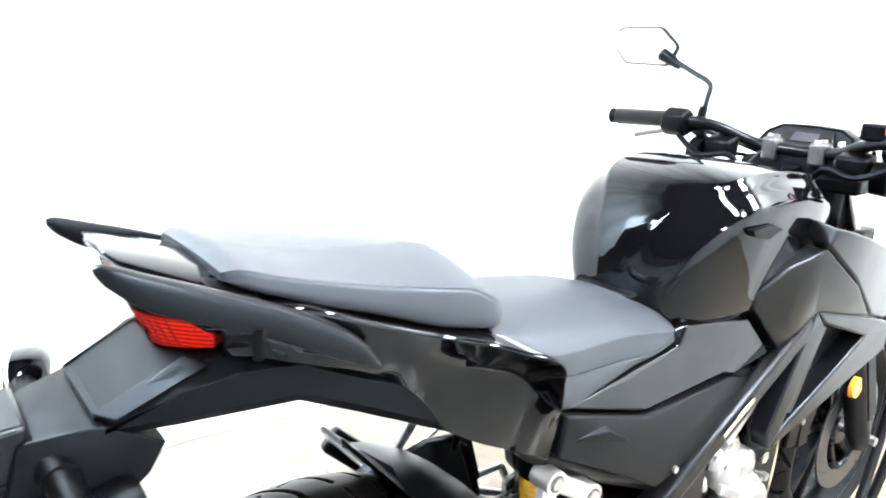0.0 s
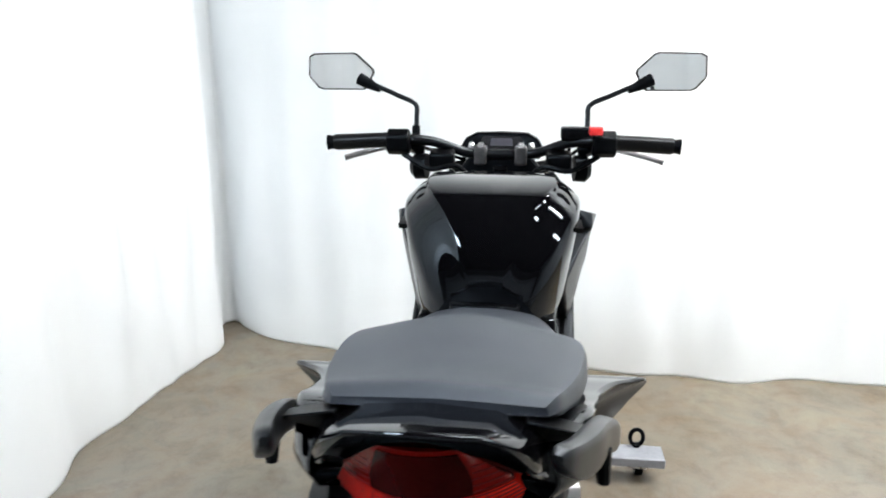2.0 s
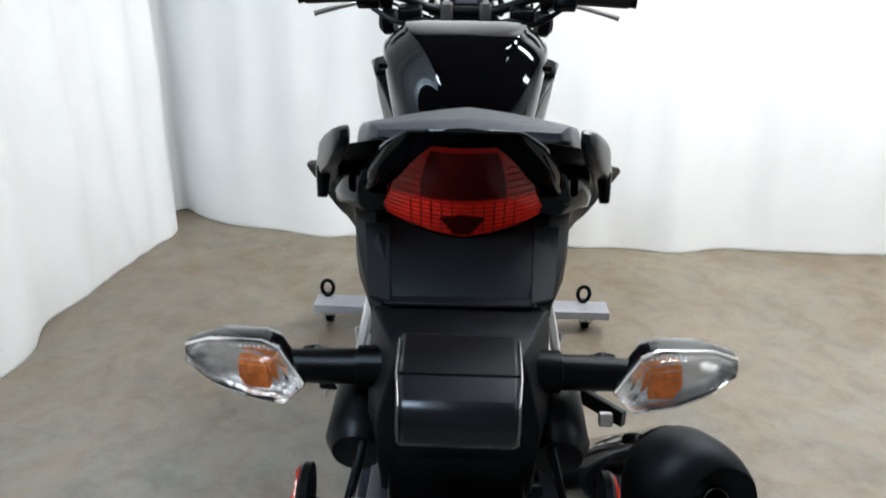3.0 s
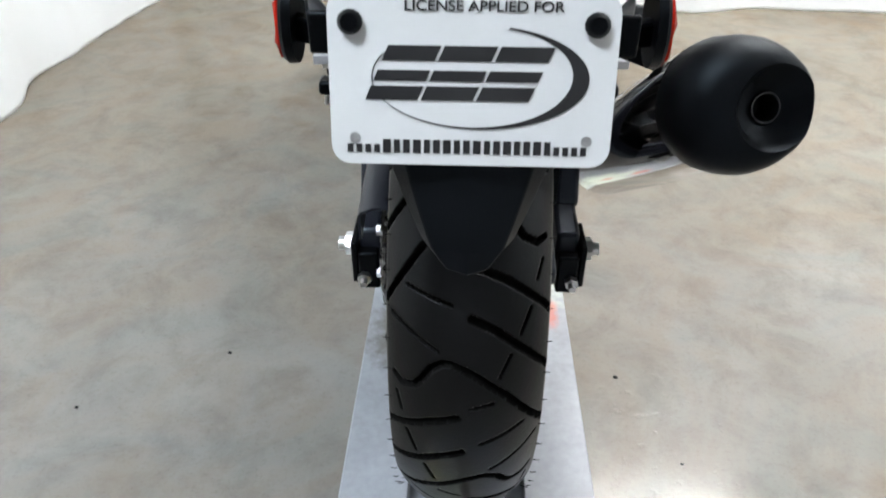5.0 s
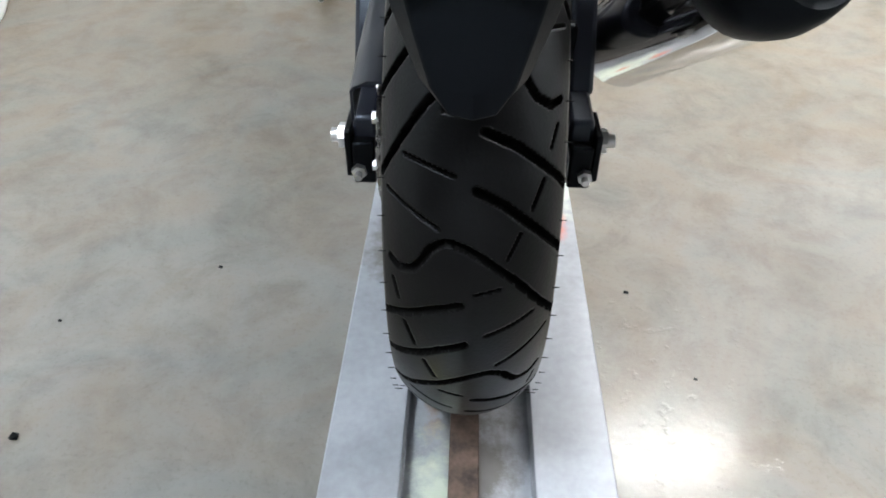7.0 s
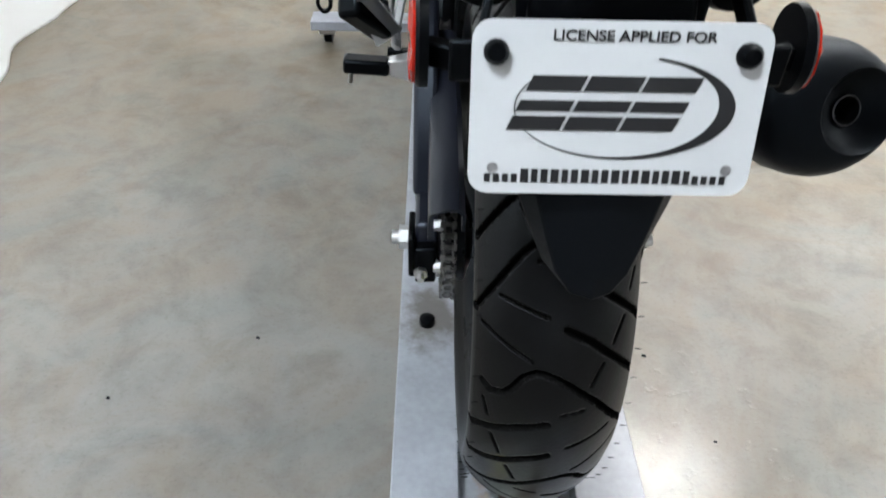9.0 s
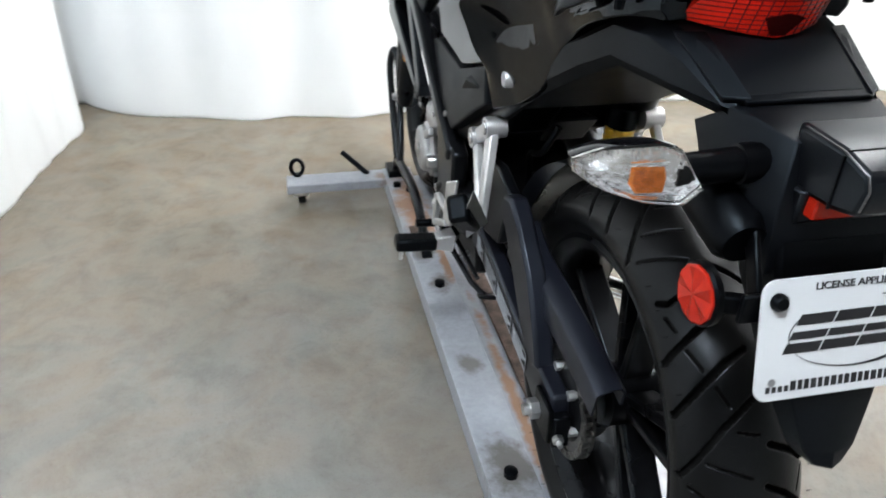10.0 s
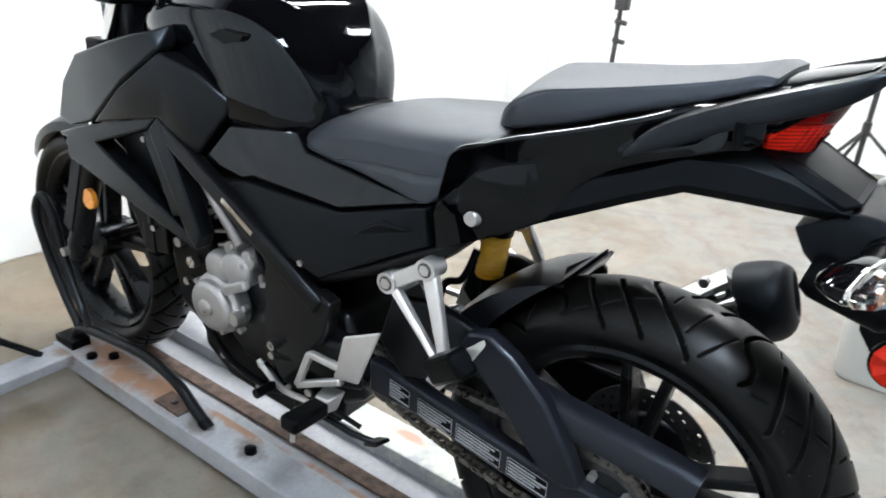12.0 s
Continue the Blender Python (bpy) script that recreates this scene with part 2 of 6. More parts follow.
M_REFLEX = surf("red_reflector", (0.30, 0.012, 0.005), 0.14, 0, 0.35, 30, 0.10, 700, rvar=0.03, spec=0.18)
M_AMBER = surf("amber_bulb", (0.78, 0.215, 0.04), 0.25, 0, 0.3, 160)
M_ORANGE = surf("amber_reflector_plastic", (0.70, 0.27, 0.03), 0.2, 0, 0.25, 120)
M_CLEAR = surf("clear_lens", (0.98, 0.98, 0.99), 0.03, 0, 0.01, 60, 0.06, 200, trans=1.0, rvar=0.02, ior=1.22)
M_SMOKE = surf("smoked_lens", (0.012, 0.012, 0.014), 0.05, 0, 0.1, 20, coat=0.5, rvar=0.02)
M_PLATE = surf("white_plate_plastic", (0.58, 0.59, 0.61), 0.35, 0, 0.03, 20)
M_INK = surf("black_ink", (0.010, 0.010, 0.012), 0.4, 0, 0.1, 40)
M_PALEINK = surf("pale_label_ink", (0.19, 0.20, 0.22), 0.5, 0, 0.2, 90)
M_SCREEN = surf("unlit_display", (0.035, 0.035, 0.045), 0.2, 0, 0.1, 60)
M_YELLOW = surf("yellow_spring_paint", (0.92, 0.52, 0.03), 0.35, 0, 0.08, 20, coat=0.3)
M_KILL = surf("red_switch_plastic", (0.75, 0.03, 0.03), 0.35)
M_MIRROR = surf("mirror_glass", (0.93, 0.94, 0.94), 0.02, 1.0, 0.01, 5, rvar=0.01)
M_DOLLY = galvanised("dolly_steel", (
    ((0.10, 0.085, 0.07), ((-0.110, 0.162, 0.076, 0.050, 1.5), (-0.111, 0.450, 0.076, 0.030, 1.2), (-0.110, 0.765, 0.076, 0.034, 1.3), (-0.125, 0.920, 0.076, 0.03, 1.5), (0.02, -0.250, 0.042, 0.05, 5.0))),
    ((0.26, 0.125, 0.05), ((-0.10, 1.080, 0.076, 0.050, 2.4), (-0.09, 1.297, 0.076, 0.06, 2.4), (-0.115, 1.190, 0.076, 0.045, 3.0), (-0.035, 0.265, 0.042, 0.015, 30.0), (-0.075, 0.850, 0.076, 0.016, 7.0))),
    ((0.56, 0.62, 0.52), ((-0.030, -0.300, 0.042, 0.034, 3.6), (-0.02, -0.48, 0.042, 0.03, 3.0), (0.045, -0.400, 0.042, 0.012, 4.0), (0.13, 0.60, 0.076, 0.05, 3.0), (0.13, 0.36, 0.076, 0.05, 3.0))),
    ((0.50, 0.17, 0.13), ((0.144, 0.543, 0.076, 0.017, 3.2), (0.149, 0.211, 0.076, 0.015, 3.0), (0.140, 0.349, 0.076, 0.010, 3.5)))))
M_BEAM = galvanised("crossbeam_steel", (((0.20, 0.13, 0.09), ((-0.17, 1.397, 0.076, 0.03, 1.0),)),), (0.265, 0.278, 0.31))
M_WOOD = surf("dirty_plank", (0.075, 0.050, 0.040), 0.75, 0, 0.75, 45, 0.5, 160)
M_BIN = surf("pale_grey_plastic", (0.62, 0.64, 0.63), 0.45, 0, 0.05, 5)
M_STAND = surf("stand_grey_black", (0.03, 0.03, 0.033), 0.5)
M_RIB = surf("dark_red_rib", (0.16, 0.006, 0.006), 0.5, 0, 0.1, 40, spec=0.1)
M_STICKER = surf("yellow_sticker", (0.75, 0.62, 0.05), 0.4)


# ---- mesh tools ----
def smooth_curve(pts, per=6, closed=False):
    """Catmull-Rom points through pts."""
    pts = [Vector(p) for p in pts]
    n, out = len(pts), []
    spans = n if closed else n - 1
    for i in range(spans):
        if closed:
            a, b, c, d = (pts[(i + k) % n] for k in (-1, 0, 1, 2))
        else:
            a, b, c, d = pts[max(i - 1, 0)], pts[i], pts[i + 1], pts[min(i + 2, n - 1)]
        for k in range(per):
            t = k / per
            out.append(0.5 * ((2 * b) + (c - a) * t + (2 * a - 5 * b + 4 * c - d) * t * t + (3 * b - a - 3 * c + d) * t ** 3))
    if not closed:
        out.append(pts[-1])
    return out


def part(name, bm, material, parent=None, label="", bevel=0.0, angle=38, segs=2):
    bmesh.ops.recalc_face_normals(bm, faces=bm.faces)
    me = bpy.data.meshes.new(name)
    for f in bm.faces:
        f.smooth = True
    bm.to_mesh(me)
    bm.free()
    me.set_sharp_from_angle(angle=radians(angle))
    me.materials.append(material)
    ob = new(name, me)
    if parent:
        ob.parent = parent
    if label:
        tagged(ob, label)
    if bevel:
        md = ob.modifiers.new("bevel", "BEVEL")
        md.width, md.segments, md.limit_method, md.angle_limit = bevel, segs, "ANGLE", radians(30)
    return ob


def box(bm, lo, hi):
    vs = [bm.verts.new((x, y, z)) for x in (lo[0], hi[0]) for y in (lo[1], hi[1]) for z in (lo[2], hi[2])]
    for f in ((0, 1, 3, 2), (4, 6, 7, 5), (0, 4, 5, 1), (2, 3, 7, 6), (0, 2, 6, 4), (1, 5, 7, 3)):
        bm.faces.new([vs[i] for i in f])


def boxed(lo, hi):
    bm = bmesh.new()
    box(bm, lo, hi)
    return bm


def loft(bm, rings, caps=True, closed=True):
    rows = [[bm.verts.new(p) for p in r] for r in rings]
    n = len(rows[0])
    for a, b in zip(rows, rows[1:]):
        for i in range(n if closed else n - 1):
            j = (i + 1) % n
            bm.faces.new((a[i], a[j], b[j], b[i]))
    if caps:
        bm.faces.new(rows[0][::-1])
        bm.faces.new(rows[-1])


def prism(bm, poly, x0, x1):
    """A side-view outline of (y, z) points, carried from x0 to x1."""
    loft(bm, [[(x0, y, z) for y, z in poly], [(x1, y, z) for y, z in poly]])


def prismed(poly, x0, x1):
    bm = bmesh.new()
    prism(bm, poly, x0, x1)
    return bm


def hull(bm, pts):
    vs = [bm.verts.new(p) for p in pts]
    r = bmesh.ops.convex_hull(bm, input=vs)
    left = [g for g in r["geom_interior"] if isinstance(g, bmesh.types.BMVert)] + [g for g in r["geom_unused"] if isinstance(g, bmesh.types.BMVert)]
    bmesh.ops.delete(bm, geom=list(set(left)), context="VERTS")
    bmesh.ops.dissolve_limit(bm, angle_limit=radians(4), verts=bm.verts, edges=bm.edges)


def hulled(pts):
    bm = bmesh.new()
    hull(bm, pts)
    return bm


def both(pts):
    """The points and their mirror images across the bike's middle plane."""
    return [p for x, y, z in pts for p in (((x, y, z), (-x, y, z)) if abs(x) > 1e-6 else ((x, y, z),))]


def sided(pts, s):
    return [(x * s, y, z) for x, y, z in pts]


def tube(bm, pts, r, n=10, caps=True):
    pts = [Vector(p) for p in pts]
    rad = r if isinstance(r, (list, tuple)) else [r] * len(pts)
    t0 = (pts[1] - pts[0]).normalized()
    u = t0.orthogonal().normalized()
    rings = []
    for i, p in enumerate(pts):
        t = (pts[min(i + 1, len(pts) - 1)] - pts[max(i - 1, 0)]).normalized()
        u = (u - t * u.dot(t)).normalized()
        w = t.cross(u)
        rings.append([p + rad[i] * (math.cos(a) * u + math.sin(a) * w) for a in [2 * math.pi * k / n for k in range(n)]])
    loft(bm, rings, caps)


def tubed(pts, r, n=10):
    bm = bmesh.new()
    tube(bm, pts, r, n)
    return bm


def bar(bm, p, q, wide, deep, across=(1, 0, 0)):
    """A straight bar from p to q, deep along 'across' and wide at right angles to it."""
    p, q, a = Vector(p), Vector(q), Vector(across).normalized()
    t = (q - p).normalized()
    a = (a - t * a.dot(t)).normalized()
    w = t.cross(a)
    rings = [[c + a * (i * deep / 2) + w * (j * wide / 2) for i, j in ((-1, -1), (1, -1), (1, 1), (-1, 1))] for c in (p, q)]
    loft(bm, rings)


def barred(p, q, wide, deep, across=(1, 0, 0)):
    bm = bmesh.new()
    bar(bm, p, q, wide, deep, across)
    return bm


def lathe(bm, prof, c, n=40, a0=0.0, a1=2 * math.pi):
    """Turn a profile of (x, radius) about a cross axle through c."""
    full = abs(a1 - a0) > 6.28
    cols = n if full else n + 1
    rows = [[bm.verts.new((c[0] + x, c[1] + r * math.cos(a), c[2] + r * math.sin(a))) for x, r in prof] for a in [a0 + (a1 - a0) * k / n for k in range(cols)]]
    for i in range(n):
        a, b = rows[i], rows[(i + 1) % cols]
        for k in range(len(prof) - 1):
            if prof[k][1] < 1e-6 and prof[k + 1][1] < 1e-6:
                continue
            bm.faces.new((a[k], a[k + 1], b[k + 1], b[k]))
    bmesh.ops.remove_doubles(bm, verts=bm.verts, dist=1e-6)


def lathed(prof, c, n=40):
    bm = bmesh.new()
    lathe(bm, prof, c, n)
    return bm


def spun(prof, p, q, n=24):
    """Turn a profile of (distance along p-q as a share, radius) about the line p-q."""
    p, q = Vector(p), Vector(q)
    t = (q - p).normalized()
    u = t.orthogonal().normalized()
    w = t.cross(u)
    bm = bmesh.new()
    loft(bm, [[p.lerp(q, f) + r * (math.cos(a) * u + math.sin(a) * w) for a in [2 * math.pi * k / n for k in range(n)]] for f, r in prof])
    return bm


def shell(pts, inward, tri=True):
    """A body panel: an outline of 3D points, carried inward by a vector."""
    bm = bmesh.new()
    d = Vector(inward)
    loft(bm, [[Vector(p) for p in pts], [Vector(p) + d for p in pts]])
    if tri:
        bmesh.ops.triangulate(bm, faces=[f for f in bm.faces if len(f.verts) > 4], ngon_method="BEAUTY")
    return bm


def domed(pts, inward, rise, depth=0.5):
    """A panel with a raised middle: the outline, an inset ring and a flat crown, carried inward."""
    bm = bmesh.new()
    o = [Vector(p) for p in pts]
    c = sum(o, Vector()) / len(o)
    d = Vector(inward)
    up = -d.normalized() * rise
    inner = [p.lerp(c, depth) + up for p in o]
    loft(bm, [[p + d for p in o], o, inner])
    bmesh.ops.triangulate(bm, faces=[f for f in bm.faces if len(f.verts) > 4], ngon_method="BEAUTY")
    return bm


def thing(name, label, category, group="", kind="", at=(0, 0, 0)):
    e = new(name)
    e.empty_display_size = 0.1
    e.location = at
    return tagged(e, label, category, group, kind)


def lettered(name, text, size, m, material, parent, wide=None):
    """Raised lettering in the built-in font as a mesh, centred on the pose m, squeezed to a width."""
    cu = bpy.data.curves.new(name, "FONT")
    cu.body, cu.size, cu.align_x, cu.align_y, cu.extrude, cu.offset = text, size, "CENTER", "CENTER", 0.0003, size * 0.012
    tmp = new(name + "_curve", cu)
    bpy.context.view_layer.update()
    me = bpy.data.meshes.new_from_object(tmp)
    bpy.data.objects.remove(tmp)
    if wide:
        xs = [v.co.x for v in me.vertices]
        k = wide / (max(xs) - min(xs))
        for v in me.vertices:
            v.co.x *= k
    me.transform(m)
    me.materials.clear()
    me.materials.append(material)
    ob = new(name, me)
    ob.parent = parent
    return ob


# ---- the room ----
def flat(name, lo, hi, material, label, category, kind="structure"):
    ob = part(name, boxed(lo, hi), material)
    return tagged(ob, label, category, kind=kind)


flat("floor", (-5, -5, -0.1), (5, 5, 0), M_FLOOR, "worn sealed warm-grey concrete workshop floor", "floor")
flat("ceiling", (-5, -5, 3.5), (5, 5, 3.6), M_CEIL, "dark painted workshop ceiling", "ceiling")
flat("wall_south", (-5, -5, 0), (5, -4.9, 3.5), M_WALL, "plain grey wall closing the workshop", "wall")
flat("wall_north", (-5, 4.9, 0), (5, 5, 3.5), M_WALL, "plain grey wall behind the curtain", "wall")
flat("wall_west", (-5, -4.9, 0), (-4.9, 4.9, 3.5), M_WALL, "plain grey wall behind the curtain", "wall")
flat("wall_east", (4.9, -4.9, 0), (5, 4.9, 3.5), M_WALL, "plain grey wall behind the curtain", "wall")


def curtain(path, height, seed, fold, label):
    """A hanging cloth along a plan line, with drapes that open towards the hem and a wavy lower edge."""
    rng = random.Random(seed)
    line = smooth_curve([(x, y, 0) for x, y in path], 40)
    out, run = [line[0]], 0.0
    for a, b in zip(line, line[1:]):
        run += (b - a).length
        if run > 0.022:
            out.append(b)
            run = 0.0
    waves = [(rng.uniform(0.35, 1.5), rng.uniform(0, 6.28), rng.uniform(0.4, 1.0)) for _ in range(7)]
    rows, zs = [], [0, 0.012, 0.05, 0.12, 0.25, 0.4, 0.55, 0.7, 0.85, 1.0, 1.2, 1.4, 1.6, 1.85, 2.2, 2.7, height]
    for k, z0 in enumerate(zs):
        ring, s = [], 0.0
        for i, p in enumerate(out):
            t = (out[min(i + 1, len(out) - 1)] - out[max(i - 1, 0)]).normalized()
            nrm = Vector((-t.y, t.x, 0))
            s += (p - out[i - 1]).length if i else 0
            lean = 0.25 * z0
            o = sum(a * math.sin(6.283 * (s + lean * (j - 3) * 0.12) / w + ph) for j, (w, ph, a) in enumerate(waves)) / 4
            o += 0.5 * math.sin(6.283 * s / 0.17 + 3 * math.sin(s * 2.1 + z0)) * max(0.0, 0.03 + 0.28 * noise.noise((s * 1.2, z0, seed)))
            up = min(1.0, z0 / 0.5)
            o += up * 0.55 * math.sin(6.283 * s / 0.21 + 2.5 * math.sin(s * 1.7 + 0.3 * z0 + seed)) * max(0.0, 0.25 + 0.9 * noise.noise((s * 0.9, z0 * 0.5, seed + 5)))
            o += up * 0.25 * noise.noise((s * 3.0, z0 * 1.6, seed + 9))
            amp = fold * (0.55 + 0.45 * math.exp(-z0 * 1.1))
            z = z0 - 0.004 if k == 0 else z0
            q = p + nrm * (o * amp)
            ring.append((q.x, q.y, z))
        rows.append(ring)
    bm = bmesh.new()
    loft(bm, rows, caps=False, closed=False)
    ob = part("curtain", bm, M_CURTAIN, angle=80)
    md = ob.modifiers.new("cloth", "SOLIDIFY")
    md.thickness = 0.003
    return tagged(ob, label, "curtain", "backdrop curtains")


curtain([(-1.42, -1.0), (-1.33, -0.5), (-1.30, 0.5), (-1.30, 1.0), (-1.31, 1.45), (-1.31, 1.80), (-1.27, 2.05), (-1.265, 2.25), (-1.32, 2.50), (-1.22, 2.46), (-1.05, 2.33), (-0.8, 2.27), (-0.45, 2.21), (0.3, 2.17), (1.0, 2.14), (1.7, 2.15), (2.6, 2.14), (3.85, 2.14)], 3.1, 3, 0.062, "white cloth backdrop curtain in loose drapes round a corner")
curtain([(3.68, 2.3), (3.66, 1.0), (3.68, -0.5), (3.66, -2.0), (3.68, -3.45)], 3.1, 12, 0.05, "white cloth backdrop curtain with soft vertical folds")



def ceiling_light(sx, sy, label, glow):
    e = thing("ceiling_light", label, "ceiling light", "ceiling lights")
    part("frame", boxed((-sx / 2 - 0.02, -sy / 2 - 0.02, 0.012), (sx / 2 + 0.02, sy / 2 + 0.02, 0.07)), M_WHITE, e, bevel=0.006)
    part("diffuser", boxed((-sx / 2, -sy / 2, 0), (sx / 2, sy / 2, 0.01)), glow, e)
    for ex in (-0.42, 0.42):
        part("hanger", tubed([(ex * sx, 0, 0.07), (ex * sx, 0, 3.5 - FIXTURE_Z)], 0.004, 6), M_STEEL, e)
    return e


for size, places, label, glow in ((FIXTURE_SIZE, FIXTURES, "white ceiling light with a glowing rectangular diffuser", M_LAMP), ((0.6, 0.55), SQUARE_FIXTURES, "square white ceiling light with a glowing diffuser", M_LAMP_COOL)):
    lamp = ceiling_light(*size, label, glow)
    lamp.matrix_basis = pose(*places[0], FIXTURE_Z)
    for fx, fy in places[1:]:
        copy_thing(lamp, pose(fx, fy, FIXTURE_Z))

# things at the edge of the booth
storage_bin = thing("storage_bin", "pale grey plastic bin standing on the concrete floor", "bin")
bx, by = 1.385, -0.325
rings = []
for z, h in ((0.0, 0.165), (0.012, 0.172), (0.30, 0.188), (0.31, 0.196), (0.325, 0.196), (0.325, 0.186), (0.05, 0.165)):
    c = 0.04
    loop = []
    for sx, sy, a0 in ((1, 1, 0), (-1, 1, 90), (-1, -1, 180), (1, -1, 270)):
        for a in (0, 30, 60, 90):
            r = radians(a0 + a)
            loop.append((bx + sx * (h - c) + c * math.cos(r), by + sy * (h - c) + c * math.sin(r), z))
    rings.append(loop)
bm = bmesh.new()
loft(bm, rings)
part("tub", bm, M_BIN, storage_bin)


def light_stand(x, y, label, tall, lean):
    st = thing("light_stand", label, "stand", "light stands")
    part("pole", tubed([(x, y, 0.12), (x + lean * 0.5, y, tall * 0.6), (x + lean, y, tall)], 0.014, 10), M_STAND, st)
    for k in range(3):
        a = radians(20 + 120 * k)
        part("leg", tubed([(x, y, 0.30), (x + 0.36 * math.cos(a), y + 0.36 * math.sin(a), 0.012)], 0.010, 8), M_STAND, st)
    part("collar", tubed([(x, y, 0.27), (x, y, 0.34)], 0.022, 12), M_STAND, st)
    part("clamp", boxed((x + lean - 0.03, y - 0.045, tall - 0.05), (x + lean + 0.03, y + 0.03, tall + 0.03)), M_STAND, st, bevel=0.005)
    for z in (tall * 0.72, tall * 0.85):
        part("knob", tubed([(x + lean * 0.8, y - 0.05, z), (x + lean * 0.8, y + 0.02, z + 0.01)], 0.014, 10), M_STAND, st)
    return st


# unseen curtain, added behind the bike so the mirrors reflect white
curtain([(3.85, -4.45), (1.5, -4.5), (-0.5, -4.45), (-3.2, -4.48)], 2.45, 17, 0.05, "white cloth curtain added out of view for the mirrors to reflect")
light_stand(3.12, 1.46, "slim black metal light stand with clamp knobs", 0.80, 0.03)
light_stand(3.30, 0.12, "thick black light stand with spread legs", 1.25, 0.05)

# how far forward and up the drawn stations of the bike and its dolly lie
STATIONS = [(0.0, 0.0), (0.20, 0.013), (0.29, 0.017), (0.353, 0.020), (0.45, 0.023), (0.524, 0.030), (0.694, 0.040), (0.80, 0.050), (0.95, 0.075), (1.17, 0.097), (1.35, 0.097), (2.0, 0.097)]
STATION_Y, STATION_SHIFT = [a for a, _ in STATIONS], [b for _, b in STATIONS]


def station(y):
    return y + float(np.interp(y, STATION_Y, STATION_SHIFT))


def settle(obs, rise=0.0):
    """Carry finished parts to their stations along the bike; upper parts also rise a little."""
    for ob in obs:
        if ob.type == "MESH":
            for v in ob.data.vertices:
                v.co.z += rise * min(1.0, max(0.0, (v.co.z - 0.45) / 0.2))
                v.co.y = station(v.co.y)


# ---- the dolly ----
dolly = thing("motorcycle_dolly", "grey steel motorcycle dolly with rust and grease, on casters", "dolly")
XA, XB, XC, XD = -0.157, -0.067, 0.085, 0.176
RT = 0.076
T = 0.004
rail = [(XA, 0.026), (XA, RT), (XB, RT), (XB, 0.042), (XC, 0.042), (XC, RT), (XD, RT), (XD, 0.026),
        (XD - T, 0.026), (XD - T, RT - T), (XC + T, RT - T), (XC + T, 0.042 - T), (XB - T, 0.042 - T), (XB - T, RT - T), (XA + T, RT - T), (XA + T, 0.026)]
bm = bmesh.new()
loft(bm, [[(x, y, z) for x, z in rail] for y in (-0.62, 1.38)])
part("rail", bm, M_DOLLY, dolly, bevel=0.0025)
part("wooden_strip", boxed((-0.013, -0.6, 0.0425), (0.023, 1.34, 0.0505)), M_WOOD, dolly, "dirty brown wooden strip in the channel", bevel=0.002)
for s in (-1, 1):
    c = 0.008
    part("crossbeam", boxed((c + (s * 0.475 if s < 0 else XD - c + 0.002), 1.27, 0.058), (c + (s * 0.475 if s > 0 else XA - c - 0.002), 1.352, 0.086)), M_BEAM, dolly, bevel=0.003)
    cx, cy = -0.012 + s * 0.420, 1.345
    bm = bmesh.new()
    tube(bm, [(cx + 0.019 * math.cos(a), cy, 0.115 + 0.026 * math.sin(a)) for a in [2 * math.pi * k / 20 for k in range(21)]], 0.0065, 8)
    tube(bm, [(cx, cy, 0.085), (cx, cy, 0.094)], 0.012, 10)
    part("eye_bolt", bm, M_DARK, dolly, "black eye bolt")
    caster = part("caster", boxed((cx - 0.016, 1.305, 0.032), (cx + 0.03, 1.345, 0.060)), M_STEEL, dolly, bevel=0.002)
    part("caster_wheel", lathed([(-0.012, 0.0), (-0.012, 0.022), (-0.009, 0.025), (0.009, 0.025), (0.012, 0.022), (0.012, 0.0)], (cx + 0.008, 1.33, 0.025), 20), M_DARK, caster)
    rear = part("caster", boxed((c + s * 0.12 - 0.016, -0.57, 0.03), (c + s * 0.12 + 0.016, -0.53, 0.046)), M_STEEL, dolly, bevel=0.002)
    part("caster_wheel", lathed([(-0.012, 0.0), (-0.012, 0.022), (-0.009, 0.025), (0.009, 0.025), (0.012, 0.022), (0.012, 0.0)], (c + s * 0.12, -0.55, 0.025), 20), M_DARK, rear)
    # wheel chock hoops beside the front wheel
    ox = c + s * 0.125
    part("chock_tube", tubed(smooth_curve([(ox, 0.845, 0.080), (ox, 0.885, 0.112), (ox, 0.935, 0.150), (ox, 1.03, 0.168), (ox, 1.14, 0.160), (ox, 1.25, 0.145), (ox, 1.31, 0.125), (ox, 1.34, 0.076)], 6), 0.013, 12), M_FRAME, dolly)
    part("tube_end", tubed([(ox, 0.853, 0.0855), (ox, 0.838, 0.072)], 0.0145, 12), M_DARK, dolly, "black rubber tube end")
    part("chock_hoop", tubed(smooth_curve([(ox, 1.30, 0.125), (ox, 1.36, 0.22), (ox, 1.405, 0.31), (ox, 1.43, 0.41), (ox - s * 0.012, 1.415, 0.455), (ox - s * 0.02, 1.392, 0.41), (ox - s * 0.02, 1.37, 0.31), (ox - s * 0.01, 1.30, 0.19), (ox, 1.25, 0.148)], 6), 0.011, 12), M_FRAME, dolly)
    part("chock_foot", boxed((ox - 0.022, 0.905, RT), (ox + 0.028, 0.985, RT + 0.005)), M_WOOD, dolly, bevel=0.001)
    part("foot_bolt", tubed([(ox + 0.004, 0.945, RT + 0.004), (ox + 0.004, 0.945, RT + 0.010)], 0.008, 6), M_DARKSTEEL, dolly)
    part("front_stop", boxed((ox - 0.030, 1.30, RT), (ox + 0.02, 1.38, RT + 0.022)), M_DARK, dolly, bevel=0.003)
